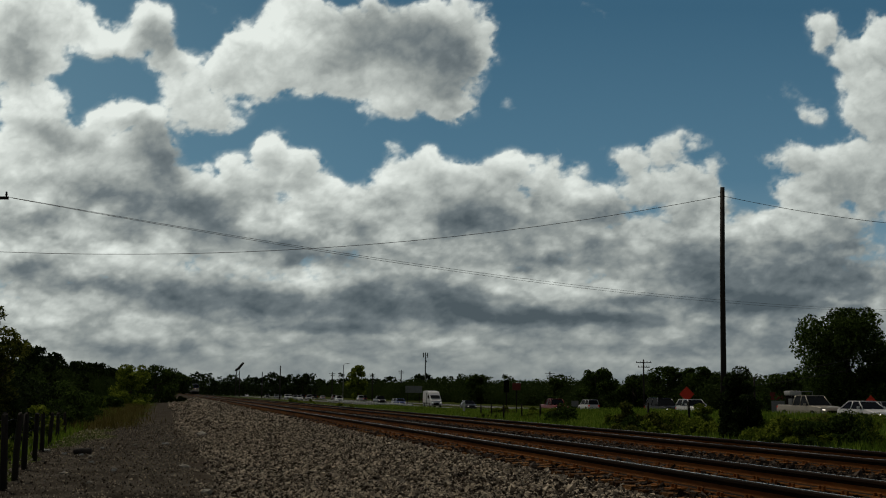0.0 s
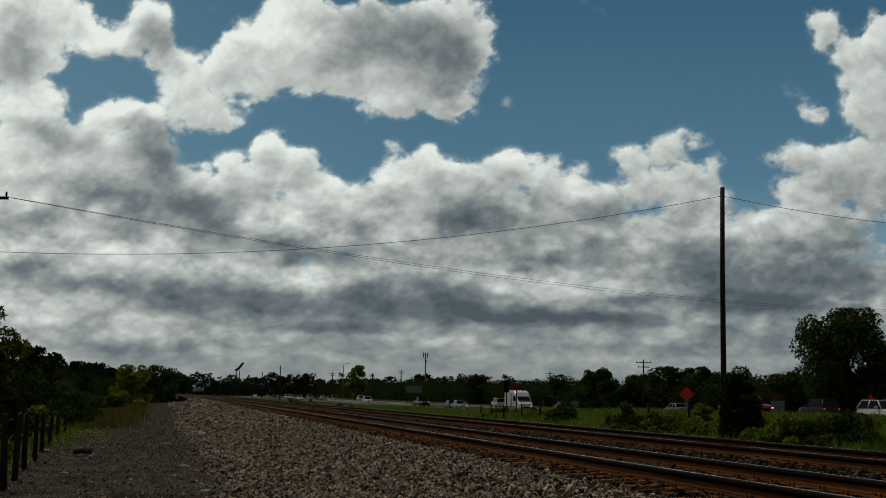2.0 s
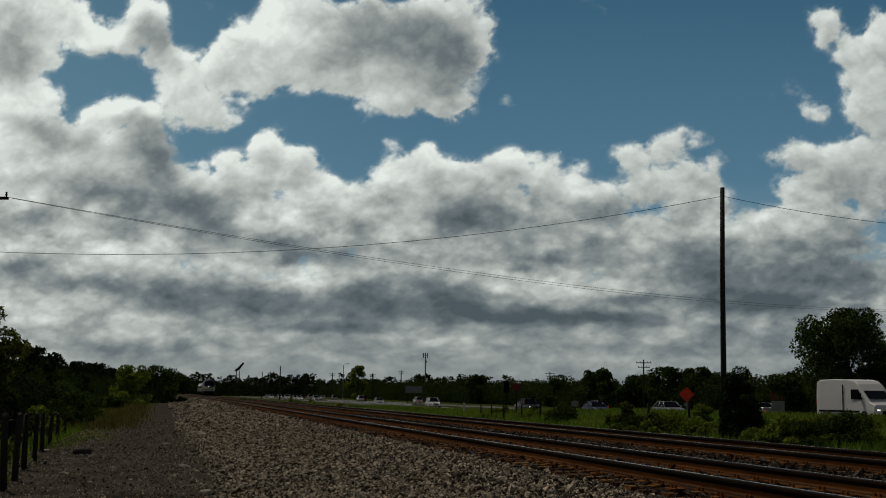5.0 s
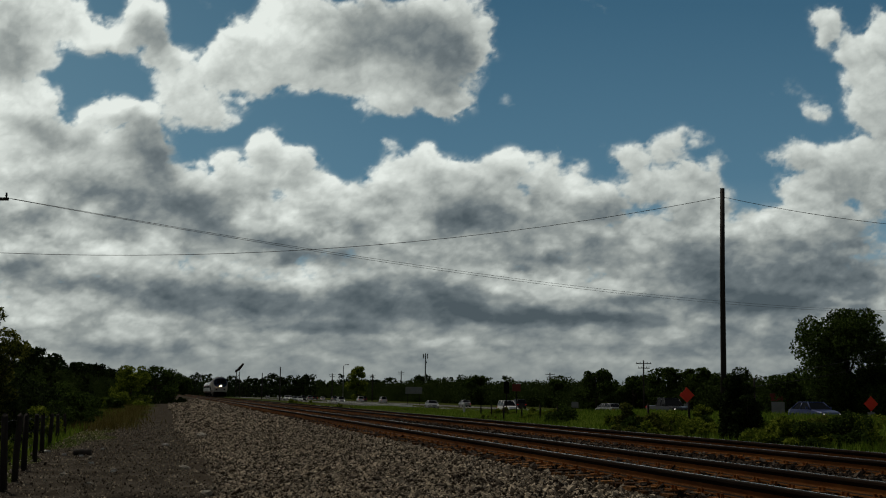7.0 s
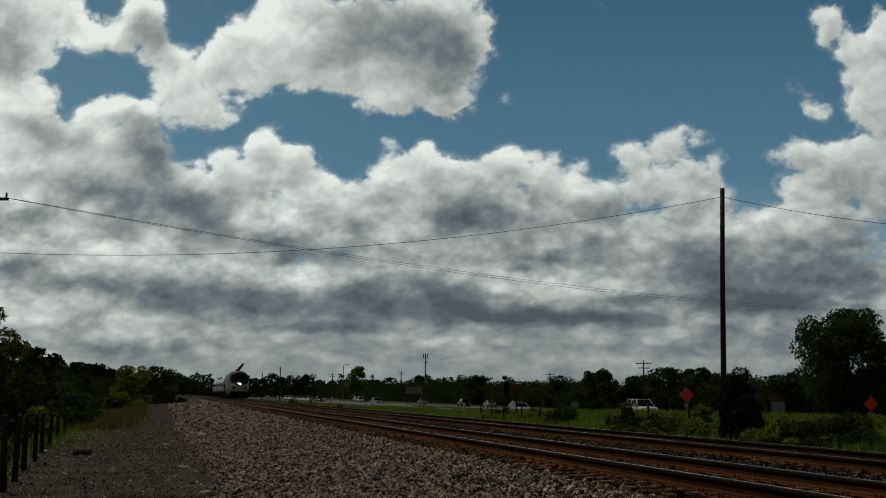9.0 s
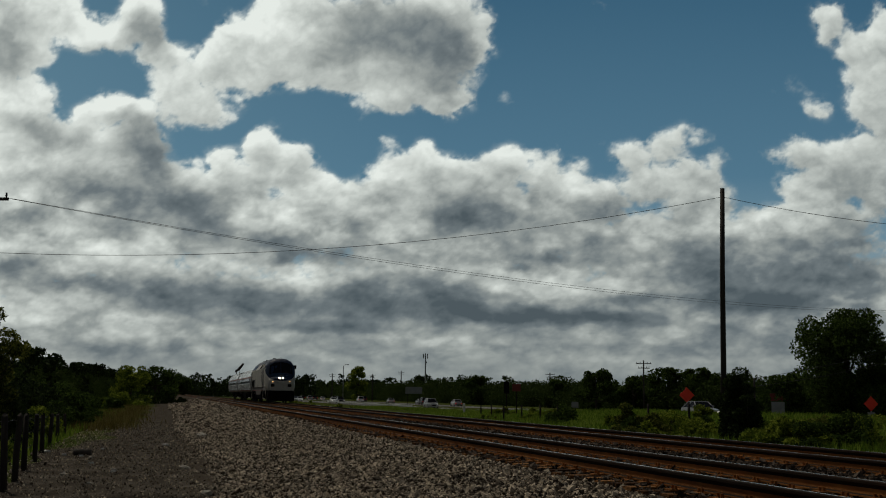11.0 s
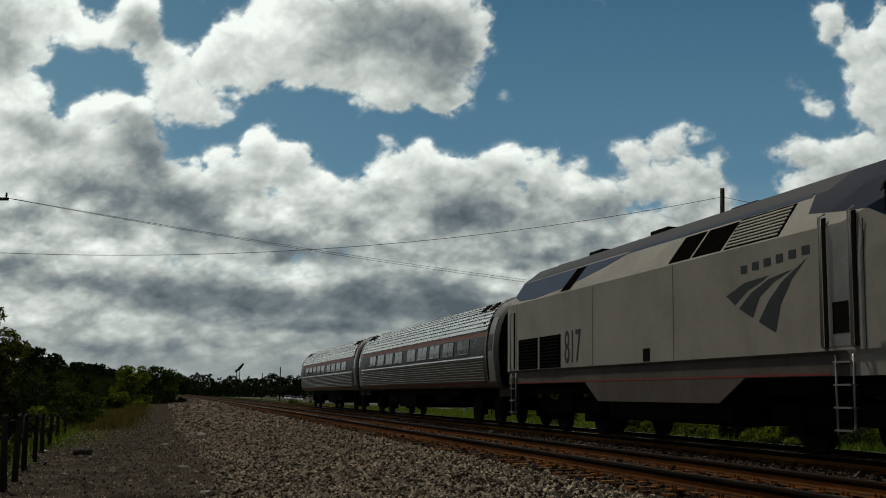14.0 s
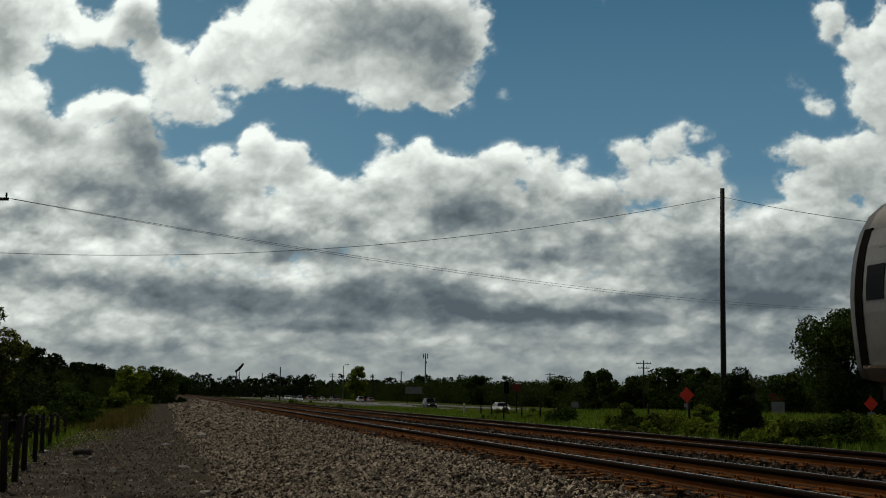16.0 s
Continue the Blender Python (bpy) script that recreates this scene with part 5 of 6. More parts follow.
def ledge(y0, y1, z0, z1, s, low=0.04, high=0.014):
    """A lip that slopes back upwards along the coach's side."""
    ring = [(shell_x(z0) - 0.01, z0), (shell_x(z0) + low, z0), (shell_x(z1) + high, z1), (shell_x(z1) - 0.01, z1)]
    return loft([[(s * x, y, z) for x, z in ring] for y in (y0, y1)], smooth=False)


def roof_plank(a, b, y0, y1, s):
    """A steel plank on the roof's curve between two shares of its arc, eave (0) to ridge (1)."""
    pts = [Vector((p[0], 0, p[1])) for p in SHELL if p[1] > 2.9][::-1]
    pts.insert(0, Vector((shell_x(2.84), 0, 2.84)))
    run = [0.0]
    for p, q in zip(pts, pts[1:]):
        run.append(run[-1] + (q - p).length)

    def at(share, lift):
        d = share * run[-1]
        p = Vector((float(np.interp(d, run, [v.x for v in pts])), 0, float(np.interp(d, run, [v.z for v in pts]))))
        q = Vector((float(np.interp(d + 0.02, run, [v.x for v in pts])), 0, float(np.interp(d + 0.02, run, [v.z for v in pts]))))
        e = (q - p).normalized() if (q - p).length > 1e-5 else Vector((-1, 0, 0.02)).normalized()
        return p + Vector((e.z, 0, -e.x)) * lift

    mid = (a + b) / 2
    ring = [at(a, 0.034), at(mid, 0.03), at(b, 0.014), at(b, -0.02), at(mid, -0.02), at(a, -0.02)]
    return loft([[(s * v.x, y, v.z) for v in ring] for y in (y0, y1)], smooth=False)


def build_coach():
    t = thing("passenger_coach", TRACK_FAR, 0, RAIL_Z, label="stainless steel passenger coach, fluted, with a dark window band", category="railway coach", group="passenger train")
    secs = []
    for y, k in ((0.0, 0.9), (0.1, 0.955), (0.35, 0.985), (0.8, 1.0), (COACH_L - 0.8, 1.0), (COACH_L - 0.35, 0.985), (COACH_L - 0.1, 0.955), (COACH_L, 0.9)):
        secs.append(mirror_ring([(x * k, 2.3 + (z - 2.3) * (0.5 + 0.5 * k)) for x, z in SHELL], y))
    body = part("shell", loft(secs), M["steel_shade"], t, "curved stainless steel shell")
    body.data.materials.append(M["black"])      # black end walls
    body.data.materials.append(M["panel_dark"])  # dark corner posts
    for f in body.data.polygons:
        if abs(f.normal.y) > 0.4:
            f.material_index, f.use_smooth = 1, False
        elif not 0.36 < f.center.y < COACH_L - 0.36:
            f.material_index = 2
    lo, hi = 1.45, COACH_L - 1.45
    for s in (-1, 1):
        part("window_band", strip(lo, hi, 2.07, 2.65, 0.006, 0.02, s, 4), M["window_band"], t, "blue-grey painted band")
        part("red_stripe", strip(lo, hi, 2.69, 2.735, 0.008, 0.02, s), M["pink_line"], t, "faded red stripe")
        part("red_stripe", strip(lo, hi, 2.76, 2.80, 0.008, 0.02, s), M["pink_line"], t, "faded red stripe")
        part("belt_rail", ledge(lo, hi, 2.015, 2.062, s, 0.045, 0.012), M["flute_edge"], t, "steel belt rail in a sunlit steel tone")
        part("sill_stripe", strip(lo, hi, 1.225, 1.275, 0.006, 0.02, s), M["red_line"], t, "dark red line")
        part("side_panel", strip(lo, hi, 1.28, 1.99, 0.004, 0.02, s, 5), M["panel_dark"], t, "steel toned dark for the shade between the flutes")
        for k in range(9):       # fluting below the windows: broad ribs shaded in colour, each with a sunlit-toned upper lip
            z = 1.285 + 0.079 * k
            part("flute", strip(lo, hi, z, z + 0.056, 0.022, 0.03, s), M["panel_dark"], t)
            part("flute_lip", ledge(lo, hi, z + 0.05, z + 0.07, s), M["flute_edge"], t, "lip of the fluting in a sunlit steel tone")
        for k in range(15):      # overlapping planks of the roof, dark joints between
            a, b = k / 15, (k + 0.93) / 15
            part("flute", roof_plank(a, b, lo - 0.2, hi + 0.2, s), M["steel"], t)
        for k in range(9):
            y = 3.25 + 2.06 * k + (0.5 if k > 4 else 0)
            w = part("window", strip(y, y + 1.62, 2.2, 2.63, 0.012, 0.02, s, 3), M["glass_dark"], t, "dark tinted window")
            part("window_sill", strip(y - 0.02, y + 1.64, 2.17, 2.2, 0.03, 0.05, s), M["steel"], w)
            part("mullion", strip(y + 0.79, y + 0.83, 2.2, 2.63, 0.018, 0.03, s), M["black"], w)
            for yy in (y - 0.03, y + 1.62):
                part("window_frame", strip(yy, yy + 0.03, 2.19, 2.64, 0.02, 0.04, s, 3), M["black"], w)
        for y in (2.35, COACH_L - 2.9):      # pale emblem of plain sweeps, bars for the coach's number
            for k in range(3):
                part("emblem", strip(y + 0.16 * k, y + 0.16 * k + 0.2 - 0.03 * k, 2.56 - 0.1 * k, 2.61 - 0.1 * k, 0.011, 0.01, s), M["galv"], t, "plain pale emblem")
            near_end = y - 0.6 if y < 5 else y + 0.9
            for k in range(3):
                part("number_bar", strip(near_end + 0.11 * k, near_end + 0.11 * k + 0.07, 2.18, 2.25, 0.011, 0.01, s), M["galv"], t)
        for y0, y1 in ((0.42, 1.12), (COACH_L - 1.12, COACH_L - 0.42)):
            inner = y1 if y0 < 5 else y0
            d = part("door", strip(y0, y1, 1.35, 3.18, 0.004, 0.03, s, 8), M["steel_dull"], t, "steel side door")
            part("door_window", strip(y0 + 0.18, y1 - 0.12, 2.2, 2.68, 0.012, 0.02, s, 3), M["glass_dark"], d, "small dark door window")
            jamb = y1 if s < 0 else y0
            part("door_seal", strip(jamb - 0.09, jamb + 0.09, 1.3, 3.22, 0.012, 0.03, s, 8), M["black"], d)
            part("door_step", strip(y0 - 0.03, y1 + 0.03, 1.29, 1.33, 0.03, 0.06, s), M["steel"], d)
            part("corner_skirt", strip(y0 - 0.2, y1 + 0.25, 0.86, 1.26, -0.03 - 0.1, 0.04, s, 2), M["loco_band"], t, "grimy skirt below the door")
            part("marker_light", strip(inner + (0.55 if y0 < 5 else -0.85), inner + (0.85 if y0 < 5 else -0.55), 3.02, 3.14, 0.03, 0.05, s), M["black"], t)
        for y in (1.75, 2.75, COACH_L - 1.75, COACH_L - 2.75):
            x, z = shell_x(3.56), 3.56
            hatch = plate([(-0.22, -0.16), (0.22, -0.16), (0.22, 0.16), (-0.22, 0.16)], 0.05,
                          lambda u, v, d, s=s, x=x, z=z, y=y: (s * (x - v * 0.72 + (0.06 - d) * 0.62), y + u, z + v * 0.62 + (0.06 - d) * 0.78))
            part("roof_vent", hatch, M["black"], t, "dark roof vent")
    for y0, y1 in ((-0.32, 0.06), (COACH_L - 0.06, COACH_L + 0.1)):
        part("gangway", loft([[(-0.65, y, 1.1), (0.65, y, 1.1), (0.65, y, 3.3), (0.45, y, 3.5), (-0.45, y, 3.5), (-0.65, y, 3.3)] for y in (y0, y1)], smooth=False), M["black"], t, "black rubber gangway")
    for y0 in (0.5, COACH_L - 2.9):
        part("roof_spine", boxes((-0.5, y0, 3.83, 0.5, y0 + 2.4, 3.9), bevel=0.02), M["steel_dull"], t)
    for y in (3.8, COACH_L - 3.8):
        wheelset_truck(t, y, (-1.3, 1.3), 0.46, 0.6, "black four-wheel truck", False)
    for y0, y1, z in ((7.2, 9.2, 0.62), (12.8, 16.2, 0.4), (16.6, 18.6, 0.55), (5.6, 20.0, 0.88)):
        part("equipment_box", boxes((-1.25, y0, z, 1.25, y1, 1.15), bevel=0.04), M["black"], t)
    part("coupler", boxes((-0.15, COACH_L - 0.1, 0.75, 0.15, COACH_L + 0.3, 1.0), bevel=0.03), M["black"], t)
    return t


locomotive = build_locomotive()
coaches = [build_coach()]
coaches.append(copy_thing(coaches[0], pose(TRACK_FAR, 0, RAIL_Z)))

# ---- fence, signs, tower, litter ----
def fence():
    t = thing("fence", label="old fence of weathered wooden posts and wire", category="fence")
    tops = []
    for k, d in enumerate((15.9, 17.9, 20.0, 22.7, 25.9, 29.2, 33.0, 36.8, 41.0)):
        u = (-0.385, -0.373, -0.3638, -0.3565, -0.3478, -0.342, -0.3356, -0.329, -0.3235)[k]
        x, y = beside(d, u)
        h = 1.22 - 0.018 * (d - 16)
        rng = random.Random(k)
        z0 = float(ground_z(x, y))
        bm = tube([(0, 0, -0.25), (0, 0, h * 0.5), (rng.gauss(0, 0.012), rng.gauss(0, 0.012), h - 0.02), (rng.gauss(0, 0.012), 0, h)], [0.058, 0.054, 0.05, 0.04], 9)
        p = part("post", bm, M["post_wood"], t)
        p.matrix_basis = pose(x, y, z0, rng.gauss(0, 1.2), rng.gauss(0, 1.2), rng.uniform(0, 90))
        tops.append((x, y, z0, h))
    for frac in (0.35, 0.65, 0.92):
        for a, b in zip(tops, tops[1:]):
            w = tube([(a[0] - 0.08, a[1], a[2] + a[3] * frac), ((a[0] + b[0]) / 2 - 0.08, (a[1] + b[1]) / 2, (a[2] + b[2]) / 2 + (a[3] + b[3]) / 2 * frac - 0.02), (b[0] - 0.08, b[1], b[2] + b[3] * frac)], 0.004, 4)
            part("strand", w, M["wire"], t)
    return t


fence()


def guardrail(x, y0, y1):
    t = thing("guardrail", label="galvanised steel guardrail along the highway", category="guardrail")
    prof = [(0.0, 0.45), (-0.04, 0.5), (0.0, 0.56), (-0.04, 0.63), (0.0, 0.7), (0.02, 0.7), (0.02, 0.45)]
    ys = np.linspace(y0, y1, 12)
    part("beam", loft([[(x + a, y, float(ground_z(x, y)) + b) for a, b in prof] for y in ys], smooth=False), M["galv_bright"], t)
    y = y0
    while y <= y1:
        g = float(ground_z(x, y))
        part("post", boxes((x + 0.022, y - 0.06, g - 0.2, x + 0.14, y + 0.06, g + 0.68)), M["galv"], t)
        y += 3.8
    return t


M["galv_bright"] = material("bright_galvanised_steel", ((0.5, 0.51, 0.52), (0.62, 0.63, 0.63)), 0.5, metal=0.3, scale=3)
guardrail(40.9, 196, 306)
M["sign_red"] = material("fluorescent_red_orange_sign", ((0.9, 0.04, 0.018), (0.98, 0.06, 0.024)), 0.6, scale=1.5)
M["sign_grey"] = material("plain_sign_back", ((0.2, 0.21, 0.21), (0.3, 0.31, 0.31)), 0.5, metal=0.4, scale=1.5)
M["sign_white"] = material("weathered_white_board", ((0.36, 0.38, 0.38), (0.5, 0.52, 0.52)), 0.7, scale=1.2)
M["sign_dark_red"] = material("dull_red_board", ((0.16, 0.02, 0.016), (0.24, 0.035, 0.025)), 0.6, scale=2)


def face_camera(x, y):
    return -math.degrees(math.atan2(x, y))


def diamond_sign(d, u, size, zc):
    x, y = beside(d, u)
    g = float(ground_z(x, y))
    t = thing("road_sign", x, y, g, -8, "red-orange diamond roadworks sign on a steel post", "road sign", "roadworks signs")
    r = size / 2
    part("board", plate([(0, zc - r), (r, zc), (0, zc + r), (-r, zc)], 0.02, lambda a, b, e: (a, -0.04 + e, b)), M["sign_red"], t, "red-orange diamond board")
    part("post", boxes((-0.04, -0.02, -0.1, 0.04, 0.02, zc + r * 0.7)), M["galv"], t)
    part("plate", boxes((-0.3, -0.05, zc - r - 0.42, 0.3, -0.03, zc - r - 0.06)), M["sign_grey"], t, "small grey plate")
    return t


diamond_sign(117, 0.2114, 1.55, 2.25)
diamond_sign(88, 0.370, 1.14, 1.38)


def board_sign(d, u, w, h, z0, mat, label, posts=2, rz=0.0, category="sign"):
    x, y = beside(d, u)
    t = thing("sign", x, y, float(ground_z(x, y)), face_camera(x, y) + rz, label, category)
    part("board", boxes((-w / 2, -0.03, z0, w / 2, 0, z0 + h), bevel=0.008), M[mat], t)
    for k in range(posts):
        px = 0 if posts == 1 else (-w * 0.36 + k * w * 0.72 / (posts - 1))
        part("post", boxes((px - 0.035 - 0.0001 * d, 0.002, -0.2, px + 0.035 + 0.0001 * d, 0.06, z0 + h * 0.9)), M["post_wood"], t)
    return t


board_sign(90, 0.0647, 0.66, 0.55, 1.9, "sign_dark_red", "dull red board sign on a thin post", 1)
board_sign(92, 0.056, 0.42, 0.95, 1.75, "black", "narrow dark board sign on a post", 1)
# the board keeps its sight line over the verge
BOARD_UP = 1.547 + (float(ground_z(*beside(60, 0.29))) - 1.547) * 100 / 60 - float(ground_z(*beside(100, 0.29)))
board_sign(100, 0.290, 1.1, 1.37, 0.42 * 100 / 60 + BOARD_UP, "sign_grey", "weathered grey-white board on short posts beyond the near lanes")
board_sign(290, -0.024, 4.2, 1.7, 2.8, "sign_grey", "large grey highway sign seen from behind")
board_sign(150, 0.115, 0.9, 0.75, 1.0, "sign_grey", "small grey road sign on a post", 1)
board_sign(140, 0.292, 2.4, 0.9, 2.0, "sign_dark_red", "dark red board among the trees")
for d, u, h in ((72, 0.0535, 0.95), (72, 0.069, 1.0), (72, 0.085, 1.0), (80, 0.043, 0.9), (85, 0.034, 0.9), (70, 0.1, 1.0), (55, 0.178, 1.2), (50, 0.213, 1.3)):
    x, y = beside(d, u)
    t = thing("fence_post", x, y, float(ground_z(x, y)), 0, "dark wooden fence post standing in the grass verge", "fence post", "posts along the verge")
    part("post", tube([(0, 0, -0.2), (0.01, 0, h * 0.6), (0, 0.01, h)], [0.06, 0.055, 0.05], 8), M["post_wood"], t)
x, y = beside(128, 0.0195)
t = thing("marker_post", x, y, float(ground_z(x, y)), 0, "white marker post beside the highway", "marker post")
part("post", boxes((-0.12, -0.05, -0.1, 0.12, 0.05, 1.2), bevel=0.02), M["paint_white"], t)


def cell_tower(d, u, h):
    x, y = beside(d, u)
    t = thing("cell_tower", x, y, float(ground_z(x, y)), -YAW, "slim grey antenna mast above the trees", "antenna mast")
    part("mast", tube([(0, 0, -0.3), (0, 0, h * 0.6), (0, 0, h)], [0.5, 0.36, 0.28], 10), M["galv"], t)
    for s in (-1, 0, 1):
        part("antenna_panel", boxes((s * 1.15 - 0.28, -0.3, h - 2.9, s * 1.15 + 0.28, 0.1, h - 0.2), bevel=0.05), M["sign_grey"], t)
    part("antenna_frame", tube([(-1.5, 0, h - 1.5), (1.5, 0, h - 1.5)], 0.12, 6), M["galv"], t)
    part("dish", disc(bmesh.new(), (0.3, -0.5, h - 5.0), "y", 0.55, 0.4, 16), M["sign_grey"], t)
    return t


cell_tower(640, -0.0142, 25.5)
x, y = beside(640, -0.176)
t = thing("slanted_mast", x, y, float(ground_z(x, y)), -YAW, "dark lattice mast with a slanted head above the woods", "mast")
for s in (-1, 1):
    part("leg", tube([(s * 1.3, 0, -0.3), (s * 0.7, 0, 14.5)], 0.22, 6), M["pole_wood"], t)
for k in range(6):
    part("brace", tube([(-1.2 + 0.08 * k, 0, 2 * k + 1), (1.2 - 0.08 * k, 0, 2 * k + 3)], 0.12, 5), M["pole_wood"], t)
part("head", loft([[(-1.7, -0.5, 14.0), (1.0, -0.5, 15.2), (0.6, -0.5, 16.2), (-1.4, -0.5, 15.4)], [(-1.7, 0.5, 14.0), (1.0, 0.5, 15.2), (0.6, 0.5, 16.2), (-1.4, 0.5, 15.4)]], smooth=False), M["pole_wood"], t)
part("head_arm", tube([(0, 0, 15.4), (2.9, 0, 18.9)], [0.8, 0.55], 8), M["pole_wood"], t)
x, y = beside(450, -0.085)
t = thing("street_lamp", x, y, float(ground_z(x, y)), -YAW, "tall far street lamp beside the highway", "street lamp")
part("pole", tube([(0, 0, -0.2), (0, 0, 13.4), (0.5, 0, 13.9), (1.6, 0, 14.0)], [0.2, 0.13, 0.1, 0.09], 8), M["galv"], t)
part("lamp_head", boxes((1.4, -0.2, 13.85, 2.2, 0.2, 14.1), bevel=0.05), M["sign_grey"], t)


def rock(x, y, r, seed, label, mat="pale_rock", flat=0.6, name="rock"):
    rng = random.Random(seed)
    bm = bmesh.new()
    bmesh.ops.create_icosphere(bm, subdivisions=2, radius=1)
    for v in bm.verts:
        n = noise.noise(v.co * 1.3 + Vector((seed, 0, 0))) * 0.45
        v.co = Vector((v.co.x * (1 + n) * 1.25, v.co.y * (1 + n), v.co.z * (1 + n) * flat)) * r
    z = float(ground_z(x, y)) + 0.03 if x < 0.4 else float(bed_z(x)) + 0.02
    ob = tagged(part(name, bm, M[mat]), label, name)
    ob.matrix_basis = pose(x, y, z + r * flat * 0.45, rng.uniform(-10, 10), rng.uniform(-10, 10), rng.uniform(0, 360))
    return ob


M["pale_rock"] = material("pale_rock", ((0.3, 0.28, 0.23), (0.5, 0.47, 0.41)), 0.9, scale=9, bump=0.6)
M["litter"] = material("white_litter", ((0.5, 0.5, 0.48), (0.7, 0.7, 0.68)), 0.6, scale=12)
M["char"] = material("charred_wood", ((0.03, 0.026, 0.022), (0.11, 0.095, 0.08)), 0.9, scale=9, bump=0.8)
for k, (d, u, r) in enumerate(((40, -0.2055, 0.16), (23.7, -0.219, 0.085), (17.5, -0.200, 0.075), (23.0, -0.2795, 0.05), (27, -0.30, 0.05), (33, -0.262, 0.06), (21.5, -0.322, 0.06), (19.5, -0.30, 0.04))):
    x, y = beside(d, u)
    rock(x, y, r, k + 1, "pale loose rock on the gravel strip")
for k, (d, u, w, l) in enumerate(((33.8, -0.2365, 0.2, 0.09), (24.8, -0.299, 0.1, 0.07), (22.3, -0.280, 0.14, 0.06), (28.0, -0.322, 0.22, 0.1), (29.5, -0.338, 0.18, 0.1), (27.5, -0.308, 0.1, 0.06), (31, -0.29, 0.1, 0.05))):
    x, y = beside(d, u)
    bm = boxes((-w / 2, -l / 2, 0, w / 2, l / 2, 0.03), bevel=0.012)
    bmesh.ops.subdivide_edges(bm, edges=bm.edges[:], cuts=1)
    rng = random.Random(k)
    for v in bm.verts:
        v.co.z = v.co.z * rng.uniform(0.6, 1.8)
    ob = tagged(part("litter", bm, M["litter"]), "crumpled scrap of white litter on the dirt", "litter")
    ob.matrix_basis = pose(x, y, float(ground_z(x, y)) + 0.035, 0, 0, 37 * k)
x, y = beside(28.3, -0.3065)
bm = tube([(-0.22, 0, 0.07), (0, 0.01, 0.075), (0.2, 0, 0.07)], [0.075, 0.08, 0.07], 9)
ob = tagged(part("log", bm, M["char"]), "short charred log lying on the dirt", "log")
ob.matrix_basis = pose(x, y, float(ground_z(x, y)) + 0.03, 0, 0, -8)

# ---- vehicles on the highway ----
PAINT = {
    "white": material("white_car_paint", ((0.82, 0.83, 0.83), (0.88, 0.88, 0.88)), 0.3, scale=1),
    "silver": material("silver_car_paint", ((0.32, 0.33, 0.34), (0.42, 0.43, 0.44)), 0.3, metal=0.4, scale=1),
    "charcoal": material("charcoal_car_paint", ((0.025, 0.028, 0.032), (0.045, 0.048, 0.054)), 0.28, metal=0.3, scale=1),
    "red": material("red_car_paint", ((0.2, 0.014, 0.014), (0.27, 0.022, 0.02)), 0.3, scale=1),
    "tan": material("pale_tan_car_paint", ((0.42, 0.38, 0.31), (0.5, 0.46, 0.38)), 0.35, metal=0.2, scale=1),
    "blue": material("blue_car_paint", ((0.04, 0.06, 0.18), (0.065, 0.095, 0.25)), 0.3, metal=0.3, scale=1),
}
M["tyre"] = material("tyre_rubber", ((0.012, 0.012, 0.012), (0.025, 0.025, 0.025)), 0.9, scale=6)
M["rim"] = material("alloy_rim", ((0.3, 0.3, 0.31), (0.45, 0.45, 0.46)), 0.4, metal=0.8, scale=6)
M["car_lamp"] = material("lit_car_lamp", ((0.8, 0.8, 0.78), (0.9, 0.9, 0.88)), 0.15, glow=(1.0, 0.93, 0.8, 1.0))
M["tail_lamp"] = material("red_tail_lamp", ((0.3, 0.01, 0.01), (0.4, 0.015, 0.015)), 0.2, glow=(1.0, 0.05, 0.03, 0.25))

